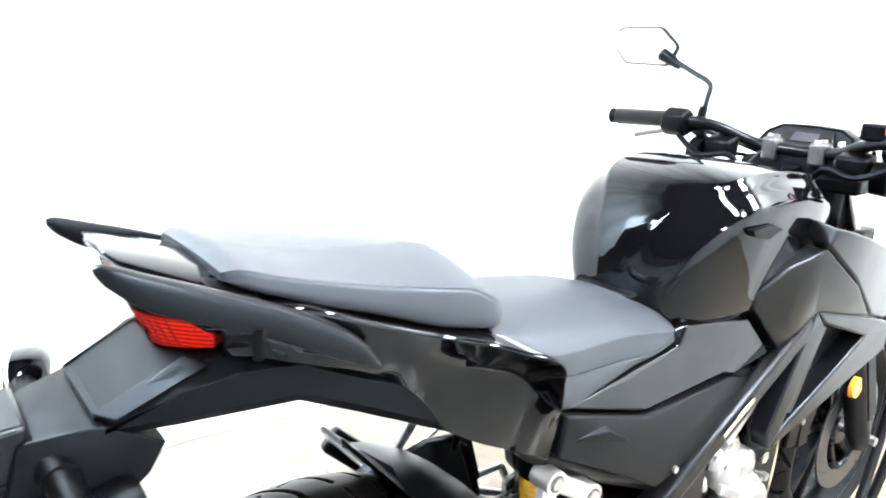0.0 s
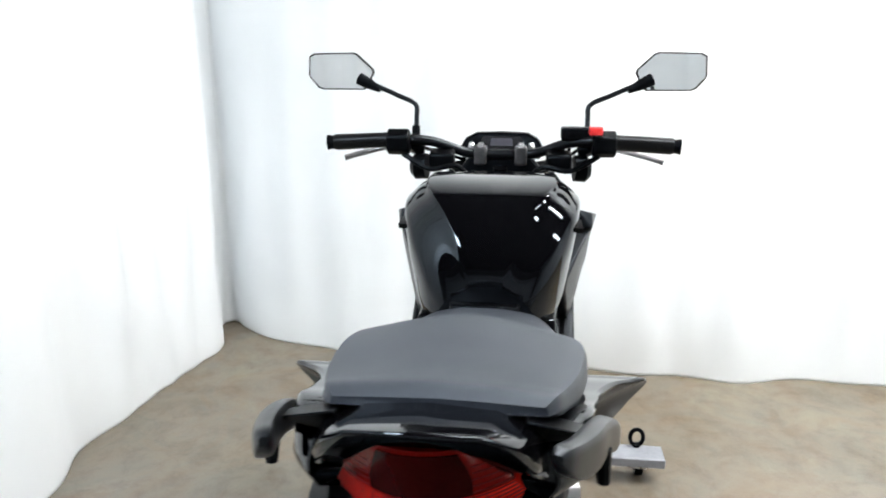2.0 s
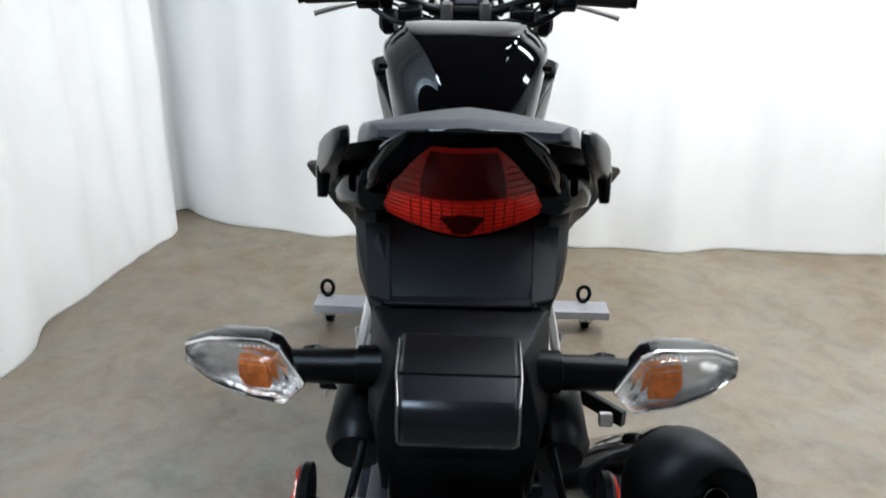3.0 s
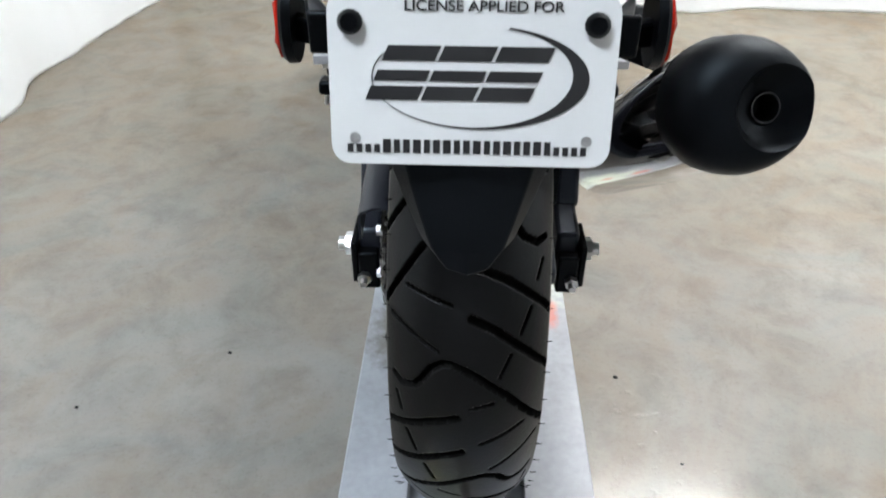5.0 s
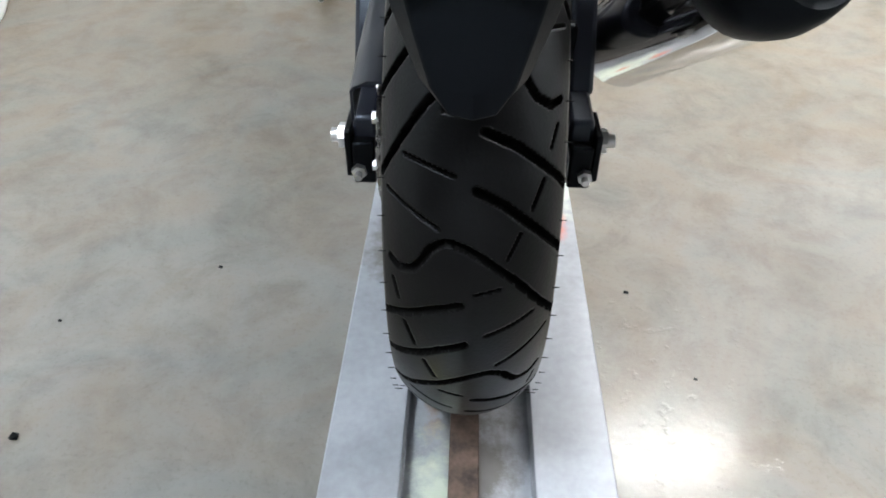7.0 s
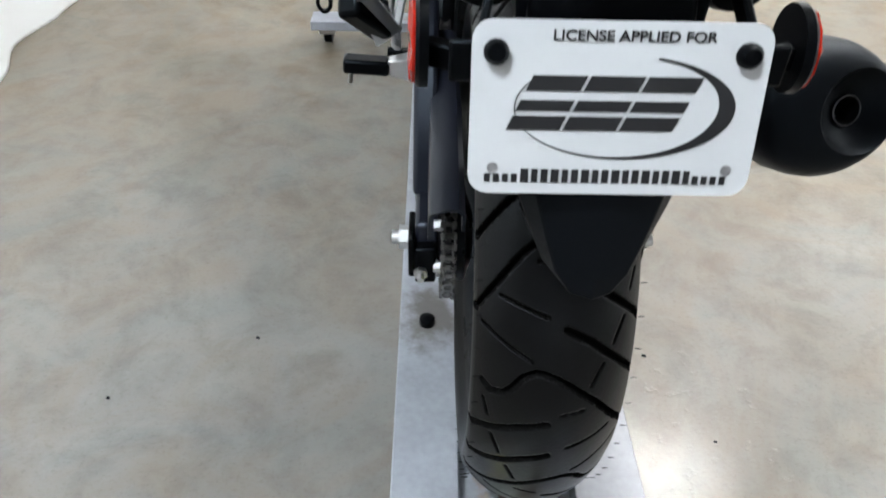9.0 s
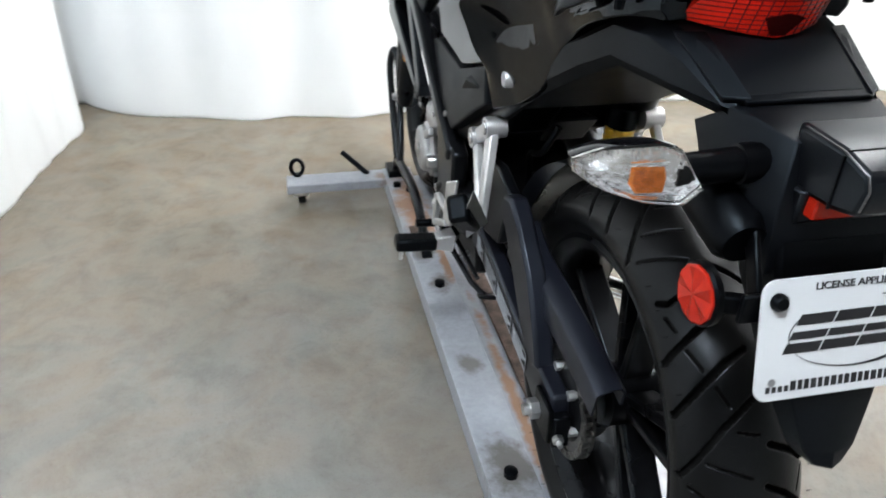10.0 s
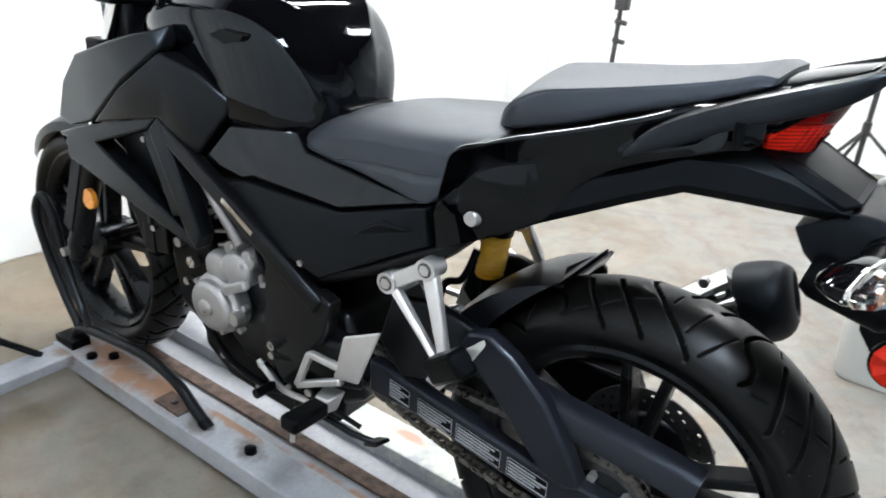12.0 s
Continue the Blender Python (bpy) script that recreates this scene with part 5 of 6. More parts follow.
for s in (-1, 1):
    # shrouds beside the tank
    up = [(0.160, 0.837, 0.940), (0.190, 0.850, 0.930), (0.203, 0.885, 0.921), (0.195, 0.987, 0.894), (0.168, 1.139, 0.852), (0.152, 1.228, 0.788), (0.142, 1.285, 0.700), (0.150, 1.227, 0.693), (0.168, 1.113, 0.726), (0.190, 0.963, 0.822), (0.190, 0.830, 0.903)]
    part("upper_shroud", shell(sided(up, s), (-s * 0.03, 0, 0)), M_SATIN, bike, "satin black upper tank shroud", bevel=0.005, segs=3)
    mid = [(0.188, 0.836, 0.897), (0.164, 0.774, 0.870), (0.140, 0.726, 0.828), (0.138, 0.733, 0.806), (0.144, 0.773, 0.763), (0.148, 0.807, 0.721), (0.158, 0.869, 0.751), (0.162, 0.894, 0.772), (0.166, 1.107, 0.725), (0.192, 0.968, 0.815)]
    part("tank_shroud", domed(sided(mid, s), (-s * 0.035, 0, 0), 0.006, 0.35), M_SATIN, bike, "satin black side shroud", bevel=0.004, segs=3)
    # air scoop: an open triangular frame with a slat
    sc = part("air_scoop", hulled(sided([(0.166, 0.890, 0.778), (0.168, 1.165, 0.706), (0.158, 1.285, 0.668), (0.166, 0.928, 0.746), (0.166, 1.090, 0.690), (0.160, 1.150, 0.670), (0.120, 0.890, 0.778), (0.120, 1.165, 0.706), (0.120, 0.928, 0.746), (0.120, 1.15, 0.675)], s)), M_SATIN, bike, "open triangular black air scoop", bevel=0.005)
    part("scoop_leg", hulled(sided([(0.166, 0.890, 0.778), (0.166, 0.925, 0.748), (0.156, 0.852, 0.560), (0.156, 0.826, 0.534), (0.154, 0.812, 0.566), (0.120, 0.890, 0.778), (0.120, 0.925, 0.748), (0.120, 0.852, 0.560), (0.120, 0.826, 0.534), (0.120, 0.812, 0.566)], s)), M_SATIN, sc, bevel=0.004)
    part("scoop_lower", hulled(sided([(0.162, 1.145, 0.698), (0.160, 1.235, 0.672), (0.158, 1.240, 0.625), (0.160, 1.044, 0.612), (0.156, 0.826, 0.534), (0.156, 0.852, 0.562), (0.166, 1.092, 0.676), (0.120, 1.145, 0.698), (0.120, 1.20, 0.63), (0.120, 1.044, 0.612), (0.120, 0.826, 0.534), (0.120, 0.852, 0.562), (0.120, 1.092, 0.676)], s)), M_SATIN, sc, bevel=0.004)
    part("scoop_slat", barred((s * 0.153, 0.938, 0.742), (s * 0.146, 0.880, 0.588), 0.034, 0.012), M_SATIN, sc, bevel=0.003)
    # dark sheet closing the opening, stands for the shade inside the scoop
    part("scoop_liner", shell([(s * 0.125, 1.12, 0.69), (s * 0.125, 0.90, 0.765), (s * 0.125, 0.83, 0.55)], (-s * 0.006, 0, 0)), M_DARK, sc)
    # frame spar from the scoop down to the foot peg
    spar = part("frame_spar", barred((s * 0.150, 0.893, 0.752), (s * 0.145, 0.510, 0.528), 0.036, 0.028), M_FRAME, bike, "black frame spar", bevel=0.008, segs=3)
    part("spar_sticker", barred((s * 0.1650, 0.728, 0.664), (s * 0.1640, 0.655, 0.621), 0.010, 0.0008), M_CHROME, spar, "silver foil strip")
    part("spar_foot", hulled(sided([(0.150, 0.640, 0.600), (0.152, 0.486, 0.540), (0.150, 0.500, 0.475), (0.146, 0.610, 0.330), (0.142, 0.660, 0.400), (0.12, 0.640, 0.600), (0.12, 0.486, 0.540), (0.12, 0.500, 0.475), (0.12, 0.610, 0.330)], s)), M_FRAME, spar, bevel=0.006)
    # side covers under the tank and seat
    tri = [(0.126, 0.745, 0.783), (0.116, 0.591, 0.800), (0.120, 0.569, 0.773), (0.130, 0.440, 0.764), (0.140, 0.316, 0.757), (0.142, 0.474, 0.708), (0.136, 0.674, 0.710), (0.135, 0.705, 0.699), (0.140, 0.803, 0.715)]
    part("gloss_side_cover", shell(sided(tri, s), (-s * 0.03, 0, 0)), M_GLOSS, bike, "gloss black cover below the tank", bevel=0.004, segs=3)
    cov = [(0.138, 0.755, 0.680), (0.138, 0.701, 0.697), (0.146, 0.470, 0.704), (0.148, 0.308, 0.755), (0.148, 0.300, 0.700), (0.150, 0.355, 0.671), (0.152, 0.509, 0.581), (0.146, 0.642, 0.603)]
    cv = part("side_cover", domed(sided(cov, s), (-s * 0.03, 0, 0), 0.003, 0.3), M_MATT, bike, "matt black side cover", bevel=0.004, segs=3)
    part("cover_facet", hulled(sided([(0.149, 0.379, 0.722), (0.151, 0.445, 0.678), (0.158, 0.385, 0.714), (0.150, 0.318, 0.718), (0.150, 0.40, 0.69)], s)), M_MATT, cv, bevel=0.002)
    part("cover_screw", tubed([(s * 0.148, 0.552, 0.596), (s * 0.155, 0.552, 0.596)], 0.0055, 10), M_STEEL, cv)

# frame, foot rests, engine and exhaust
body = set(bike.children_recursive)
for s in (-1, 1):
    # seat rail and pillion bracket
    part("seat_rail", tubed([(s * 0.118, 0.54, 0.545), (s * 0.118, 0.40, 0.615), (s * 0.112, 0.27, 0.690), (s * 0.085, 0.19, 0.775)], 0.013, 12), M_FRAME, bike)
    B = [Vector((s * 0.137, 0.353, 0.614)), Vector((s * 0.133, 0.288, 0.655)), Vector((s * 0.158, 0.242, 0.532))]
    pb = part("pillion_bracket", barred(B[0], B[1], 0.024, 0.016), M_ALU, bike, "bare aluminium pillion-peg bracket", bevel=0.004)
    for top, low in ((B[0], B[2] + Vector((0, 0.009, 0))), (B[1], B[2] + Vector((0, -0.007, 0)))):
        part("bracket_arm", hulled([top + Vector((a * s, b, c)) for a in (-0.008, 0.007) for b, c in ((-0.0145, -0.004), (0.0145, 0.004))] + [low + Vector((a * s, b, c)) for a in (-0.006, 0.006) for b, c in ((-0.0095, -0.003), (0.0095, 0.003))]), M_ALU, pb, bevel=0.003)
    for b in B[:2]:
        bb = part("bracket_boss", tubed([b - Vector((s * 0.02, 0, 0)), b + Vector((s * 0.012, 0, 0))], 0.0165, 18), M_ALU, pb)
        part("boss_bolt", tubed([b + Vector((s * 0.012, 0, 0)), b + Vector((s * 0.0145, 0, 0))], 0.0085, 6), M_STEEL, bb)
        part("boss_washer", tubed([b + Vector((s * 0.0115, 0, 0)), b + Vector((s * 0.0125, 0, 0))], 0.0115, 18), M_DARKSTEEL, bb)
    part("peg_hinge", hulled(sided([(0.15, 0.262, 0.515), (0.15, 0.225, 0.53), (0.200, 0.165, 0.592), (0.204, 0.17, 0.58), (0.185, 0.225, 0.505), (0.17, 0.26, 0.50), (0.200, 0.150, 0.616), (0.196, 0.156, 0.622)], s)), M_ALU, pb, bevel=0.002)
    part("pillion_peg", barred((s * 0.176, 0.240, 0.528), (s * 0.214, 0.172, 0.588), 0.040, 0.032), M_DARK, pb, "black rubber pillion peg", bevel=0.007)
    # rider peg with its heel plate
    hp = [(0.168, 0.435, 0.427), (0.168, 0.413, 0.511), (0.168, 0.341, 0.546), (0.168, 0.384, 0.437)]
    heel = part("heel_plate", shell(sided(hp, s), (s * 0.007, 0, 0)), M_ALU, bike, "cast aluminium heel plate", bevel=0.003)
    part("heel_arm", barred((s * 0.171, 0.425, 0.450), (s * 0.171, 0.487, 0.449), 0.012, 0.012), M_ALU, heel, bevel=0.003)
    part("heel_arm", barred((s * 0.171, 0.42, 0.425), (s * 0.171, 0.516, 0.374), 0.013, 0.012), M_ALU, heel, bevel=0.003)
    part("heel_arm", barred((s * 0.171, 0.487, 0.449), (s * 0.171, 0.516, 0.374), 0.012, 0.012), M_ALU, heel, bevel=0.003)
    pg = part("peg_clevis", hulled(sided([(0.148, 0.43, 0.39), (0.148, 0.475, 0.385), (0.148, 0.45, 0.34), (0.185, 0.435, 0.385), (0.185, 0.468, 0.38), (0.185, 0.45, 0.35)], s)), M_ALU, bike, "aluminium foot-peg clevis", bevel=0.004)
    part("foot_peg", barred((s * 0.183, 0.452, 0.368), (s * 0.262, 0.450, 0.374), 0.026, 0.034, (0, 1, 0)), M_DARK, pg, "black rubber foot peg", bevel=0.006)
    part("peg_tip", tubed([(s * 0.25, 0.45, 0.356), (s * 0.252, 0.45, 0.338)], 0.004, 8), M_STEEL, pg)

for y0, z0, y1, z1, r in ((0.50, 0.36, 0.56, 0.335, 0.008), (0.53, 0.40, 0.60, 0.385, 0.010), (0.56, 0.435, 0.60, 0.405, 0.012), (0.57, 0.31, 0.63, 0.35, 0.007)):
    part("linkage_rod", tubed([(-0.136, y0, z0), (-0.142, y1, z1)], r, 10), M_DARK, bike)
    part("rod_bolt", tubed([(-0.140, y1, z1), (-0.153, y1, z1)], r * 0.75, 6), M_STEEL, bike)
part("stand_bracket", hulled([(-0.12, 0.50, 0.35), (-0.12, 0.60, 0.37), (-0.12, 0.56, 0.28), (-0.145, 0.51, 0.34), (-0.145, 0.58, 0.355), (-0.145, 0.55, 0.29)]), M_DARK, bike, "black side-stand bracket", bevel=0.005)

# folded side stand
st = part("side_stand", tubed([(-0.13, 0.54, 0.295), (-0.11, 0.45, 0.268), (-0.092, 0.416, 0.258)], 0.006, 10), M_FRAME, bike, "folded black side stand")
part("stand_foot", barred((-0.105, 0.416, 0.258), (-0.07, 0.41, 0.254), 0.034, 0.008, (0, 0.5, 1)), M_FRAME, st, bevel=0.003)
part("stand_spring", tubed([(-0.12, 0.55, 0.315), (-0.10, 0.44, 0.282)], 0.005, 8), M_FRAME, st)

# ---- engine ----
eng = part("crankcase", hulled(both([(0.105, 0.43, 0.42), (0.105, 0.47, 0.50), (0.105, 0.62, 0.52), (0.105, 0.78, 0.47), (0.10, 0.81, 0.38), (0.09, 0.74, 0.29), (0.08, 0.55, 0.25), (0.09, 0.44, 0.33)])), M_FRAME, bike, "black engine crankcase", bevel=0.012)
part("cylinder", hulled(both([(0.075, 0.63, 0.50), (0.075, 0.77, 0.46), (0.085, 0.82, 0.66), (0.085, 0.68, 0.70)])), M_PEWTER, eng, "grey cast cylinder", bevel=0.008)
for k in range(6):
    f = k / 5
    part("cylinder_fin", hulled(both([(0.092, 0.64 + 0.04 * f, 0.53 + 0.13 * f), (0.092, 0.79 + 0.03 * f, 0.49 + 0.13 * f), (0.092, 0.64 + 0.04 * f, 0.536 + 0.13 * f), (0.092, 0.79 + 0.03 * f, 0.496 + 0.13 * f)])), M_PEWTER, eng)
part("cylinder_head", hulled(both([(0.09, 0.66, 0.68), (0.09, 0.82, 0.64), (0.09, 0.84, 0.73), (0.09, 0.70, 0.77)])), M_FRAME, eng, bevel=0.01)
for s in (-1, 1):
    cc = Vector((s * 0.105, 0.757, 0.424))
    cover = part("engine_cover", spun([(0, 0.060), (0.35, 0.062), (0.62, 0.058), (0.66, 0.052), (0.9, 0.050), (1.0, 0.042), (1.0, 0)], cc, cc + Vector((s * 0.052, 0, 0)), 36), M_CAST, eng, "round cast aluminium engine cover", bevel=0.003)
    part("cover_cap", spun([(0, 0.017), (0.8, 0.017), (1, 0.013), (1, 0)], cc + Vector((s * 0.050, 0.006, -0.003)), cc + Vector((s * 0.057, 0.006, -0.003)), 20), M_STEEL, cover)
    for y, z, r, x1 in ((0.700, 0.512, 0.036, 0.140), (0.752, 0.498, 0.034, 0.136), (0.672, 0.540, 0.020, 0.132), (0.720, 0.545, 0.018, 0.128)):
        part("cover_shoulder", spun([(0, r), (0.75, r), (0.93, r * 0.93), (1.0, r * 0.8), (1.0, 0)], (s * 0.09, y, z), (s * x1, y, z), 24), M_CAST, cover)
        part("cover_bolt", tubed([(s * x1, y - r * 0.55, z + r * 0.5), (s * (x1 + 0.004), y - r * 0.55, z + r * 0.5)], 0.005, 6), M_STEEL, cover)
    part("starter_motor", spun([(0, 0.02), (0.05, 0.024), (0.9, 0.024), (1, 0.018)], (s * 0.02, 0.60, 0.545), (s * 0.125, 0.60, 0.545), 20), M_DARK, eng)
    part("cover_rib", barred((s * 0.150, 0.712, 0.474), (s * 0.150, 0.655, 0.505), 0.018, 0.014), M_CAST, cover, bevel=0.004)
    part("second_cap", spun([(0, 0.015), (1, 0.013)], (s * 0.13, 0.700, 0.418), (s * 0.150, 0.700, 0.418), 16), M_STEEL, cover)
    for k in range(7):
        a = radians(50 * k + 20)
        p = cc + Vector((s * 0.012, 0.066 * math.cos(a), 0.066 * math.sin(a)))
        part("cover_bolt", tubed([p, p + Vector((s * 0.014, 0, 0))], 0.006, 6), M_STEEL, cover)
    part("sprocket_cover", hulled(sided([(0.10, 0.44, 0.47), (0.10, 0.56, 0.48), (0.135, 0.46, 0.455), (0.135, 0.55, 0.46), (0.135, 0.56, 0.38), (0.135, 0.47, 0.37), (0.10, 0.43, 0.36), (0.10, 0.58, 0.36)], s)), M_FRAME, eng, bevel=0.008)
    part("shift_rod", tubed(smooth_curve([(s * 0.145, 0.64, 0.355), (s * 0.15, 0.58, 0.325), (s * 0.155, 0.50, 0.335)], 5), 0.006, 8), M_STEEL if s < 0 else M_FRAME, eng)
    part("shift_pivot", spun([(0, 0), (0, 0.016), (1, 0.015), (1, 0)], (s * 0.135, 0.50, 0.36), (s * 0.162, 0.50, 0.36), 16), M_DARK, eng)
    part("pivot_bolt", spun([(0, 0), (0, 0.008), (1, 0.007), (1, 0)], (s * 0.161, 0.50, 0.36), (s * 0.166, 0.50, 0.36), 8), M_STEEL, eng)
    part("shift_toe_peg", tubed([(s * 0.15, 0.595, 0.325), (s * 0.195, 0.595, 0.327)], 0.009, 10), M_DARK, eng)
    part("oil_hose", tubed(smooth_curve([(s * 0.11, 0.62, 0.53), (s * 0.13, 0.60, 0.50), (s * 0.128, 0.575, 0.44), (s * 0.12, 0.60, 0.38)], 6), 0.007, 8), M_DARK, eng)
    part("wire_loom", tubed(smooth_curve([(s * 0.12, 0.66, 0.575), (s * 0.135, 0.63, 0.545), (s * 0.13, 0.61, 0.50), (s * 0.138, 0.635, 0.465)], 6), 0.005, 8), M_DARK, eng)
    part("hose_joint", tubed([(s * 0.125, 0.645, 0.515), (s * 0.14, 0.625, 0.512)], 0.006, 8), M_STEEL, eng)
    part("coolant_pipe", tubed(smooth_curve([(s * 0.12, 0.70, 0.56), (s * 0.128, 0.74, 0.62), (s * 0.125, 0.79, 0.68)], 5), 0.011, 12), M_PEWTER, eng, "grey metal coolant pipe")
    part("engine_bolt", tubed([(s * 0.10, 0.83, 0.545), (s * 0.115, 0.83, 0.545)], 0.011, 6), M_STEEL, eng)
    part("engine_bolt", tubed([(s * 0.10, 0.85, 0.47), (s * 0.115, 0.85, 0.47)], 0.012, 6), M_STEEL, eng)
part("engine_hanger", hulled(both([(0.10, 0.80, 0.58), (0.10, 0.87, 0.56), (0.10, 0.88, 0.44), (0.10, 0.82, 0.43), (0.085, 0.80, 0.58), (0.085, 0.88, 0.44)])), M_FRAME, eng, bevel=0.004)
part("sump", hulled(both([(0.09, 0.70, 0.37), (0.10, 0.60, 0.36), (0.08, 0.68, 0.29), (0.09, 0.50, 0.33), (0.08, 0.55, 0.255), (0.07, 0.66, 0.255)])), M_DARK, eng, bevel=0.006)
part("lower_crankcase", hulled(both([(0.092, 0.86, 0.36), (0.088, 0.86, 0.27), (0.080, 0.80, 0.21), (0.078, 0.60, 0.20), (0.086, 0.50, 0.25), (0.092, 0.48, 0.33), (0.095, 0.70, 0.36)])), M_DARK, eng, "black lower engine case", bevel=0.010)
for s in (-1, 1):
    for y, z, r in ((0.80, 0.27, 0.010), (0.70, 0.24, 0.012), (0.60, 0.235, 0.009), (0.66, 0.30, 0.007), (0.55, 0.27, 0.008)):
        part("case_bolt", tubed([(s * 0.080, y, z), (s * 0.098, y, z)], r * 0.7, 6), M_STEEL, eng)
    part("case_hose", tubed(smooth_curve([(s * 0.098, 0.84, 0.33), (s * 0.108, 0.76, 0.28), (s * 0.104, 0.66, 0.262), (s * 0.112, 0.57, 0.30)], 6), 0.007, 8), M_DARK, eng)
part("down_tube", tubed([(0, 1.02, 0.86), (0, 0.93, 0.62), (0, 0.87, 0.44), (0, 0.80, 0.27)], 0.02, 12), M_FRAME, bike)
part("airbox", hulled(both([(0.10, 0.34, 0.70), (0.10, 0.62, 0.68), (0.10, 0.62, 0.76), (0.10, 0.36, 0.735), (0.09, 0.34, 0.62), (0.09, 0.56, 0.58)])), M_DARK, bike, bevel=0.01)
part("front_casing", hulled(both([(0.10, 0.80, 0.52), (0.105, 0.90, 0.50), (0.10, 0.92, 0.62), (0.105, 0.90, 0.36), (0.09, 0.83, 0.29), (0.10, 0.80, 0.36), (0.09, 0.93, 0.44)])), M_DARK, eng, bevel=0.012)
for s in (-1, 1):
    for k, (y, z) in enumerate(((0.86, 0.56), (0.885, 0.50), (0.87, 0.42), (0.84, 0.60), (0.90, 0.58))):
        part("casing_bolt", tubed([(s * 0.10, y, z), (s * 0.113, y, z)], 0.008 + 0.002 * (k % 2), 8), M_STEEL, eng)
    part("radiator_hose", tubed(smooth_curve([(s * 0.105, 0.84, 0.64), (s * 0.118, 0.90, 0.60), (s * 0.115, 0.94, 0.54), (s * 0.10, 0.95, 0.48)], 6), 0.014, 10), M_DARK, bike)
# black plates added for the dark mass of engine and hoses, block the bright background
for s in (-1, 1):
    part("radiator_shroud", hulled(sided([(0.128, 0.90, 0.74), (0.128, 0.99, 0.72), (0.126, 1.00, 0.56), (0.122, 0.97, 0.46), (0.122, 0.90, 0.47), (0.110, 0.90, 0.74), (0.110, 1.00, 0.56), (0.110, 0.97, 0.46), (0.110, 0.90, 0.47)], s)), M_DARK, bike, "black plate added to block the bright gap beside the radiator", bevel=0.004)
    for y, z in ((0.93, 0.70), (0.97, 0.62), (0.93, 0.52)):
        part("shroud_bolt", tubed([(s * 0.126, y, z), (s * 0.131, y, z)], 0.006, 6), M_STEEL, bike)
rad = part("radiator", boxed((-0.125, 0.935, 0.46), (0.125, 0.97, 0.72)), M_DARK, bike, "black radiator core", bevel=0.004)
bm = bmesh.new()
for k in range(26):
    z = 0.47 + 0.0096 * k
    box(bm, (-0.118, 0.9335, z), (0.118, 0.936, z + 0.004))
part("radiator_fins", bm, M_PEWTER, rad)
# exhaust: header, mid pipe, silencer
part("header_pipe", tubed(smooth_curve([(0.03, 0.83, 0.60), (0.06, 0.93, 0.52), (0.07, 0.93, 0.36), (0.085, 0.82, 0.25), (0.10, 0.60, 0.235), (0.13, 0.40, 0.28), (0.165, 0.24, 0.345), (0.182, 0.17, 0.405)], 6), 0.019, 14), M_CHROME, bike, "chromed exhaust pipe")
p0, p1 = Vector((0.176, 0.185, 0.383)), Vector((0.246, -0.050, 0.577))
can = part("silencer", spun([(0, 0.018), (0.10, 0.046), (0.16, 0.054), (0.9, 0.063), (1.0, 0.063)], p0, p1, 36), M_CHROME, bike, "chromed silencer with a black end cap")
d = (p1 - p0).normalized()
c0, c1 = p1 + d * 0.004, p1 + Vector((0.010, -0.068, 0.028))
ax = (c1 - c0).normalized()
ux = (Vector((1, 0, 0)) - ax * ax.x).normalized()
uz = ux.cross(ax) if ux.cross(ax).z > 0 else ax.cross(ux)
rings = []
# share of the way, radius, sideways shift of the ring, set-back
for f, r, sh, back in ((-0.15, 0.060, 0, 0), (0.0, 0.0645, 0, 0), (0.40, 0.0645, 0, 0), (0.66, 0.0625, 0.001, 0), (0.84, 0.0575, 0.004, 0), (0.96, 0.0500, 0.010, 0), (1.02, 0.0420, 0.017, 0), (1.03, 0.0385, 0.020, 0), (1.02, 0.0365, 0.021, 0.003), (1.0, 0.0300, 0.020, 0.012), (1.0, 0.0150, 0.018, 0.016), (1.0, 0.0140, 0.018, 0.014), (1.0, 0.0125, 0.018, 0.014), (1.0, 0.0122, 0.018, 0.050), (1.0, 0.001, 0.018, 0.051)):
    o = c0.lerp(c1, f) + ux * sh - ax * back
    ring = []
    for k in range(32):
        q = 2 * math.pi * k / 32
        a, b = math.cos(q), math.sin(q)
        if r > 0.02:
            a = a if a < 0.80 else 0.80 + 0.5 * (a - 0.80)
        keep = 1.0 if r < 0.02 else 0.65 - 0.35 * a
        ring.append(o + r * (a * ux + b * uz) + ax * back * (1 - keep))
    rings.append(ring)
bm = bmesh.new()
loft(bm, rings)
cap = part("end_cap", bm, M_MATT, can, "matt black silencer end cap", angle=34)
o = c1 + ux * 0.018 - ax * 0.0135
part("outlet_rim", tubed([o + 0.0135 * (math.cos(q) * ux + math.sin(q) * uz) for q in [2 * math.pi * k / 28 for k in range(29)]], 0.0006, 6), M_DARKSTEEL, can, "thin bright rim round the outlet")
part("silencer_strap", barred((0.17, 0.12, 0.575), (0.215, 0.07, 0.575), 0.022, 0.01, (0, 1, 0)), M_FRAME, can, bevel=0.002)
part("hanger_bolt", tubed([(0.166, 0.0, 0.624), (0.180, 0.0, 0.624)], 0.0085, 6), M_STEEL, can)
part("brake_caliper", hulled([(0.070, 0.06, 0.475), (0.118, 0.06, 0.475), (0.070, 0.15, 0.475), (0.118, 0.15, 0.475), (0.070, 0.20, 0.43), (0.118, 0.20, 0.43), (0.070, 0.10, 0.36), (0.118, 0.10, 0.36), (0.070, 0.03, 0.40), (0.118, 0.03, 0.40)]), M_DARK, bike, bevel=0.006)

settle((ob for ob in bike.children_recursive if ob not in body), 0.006)

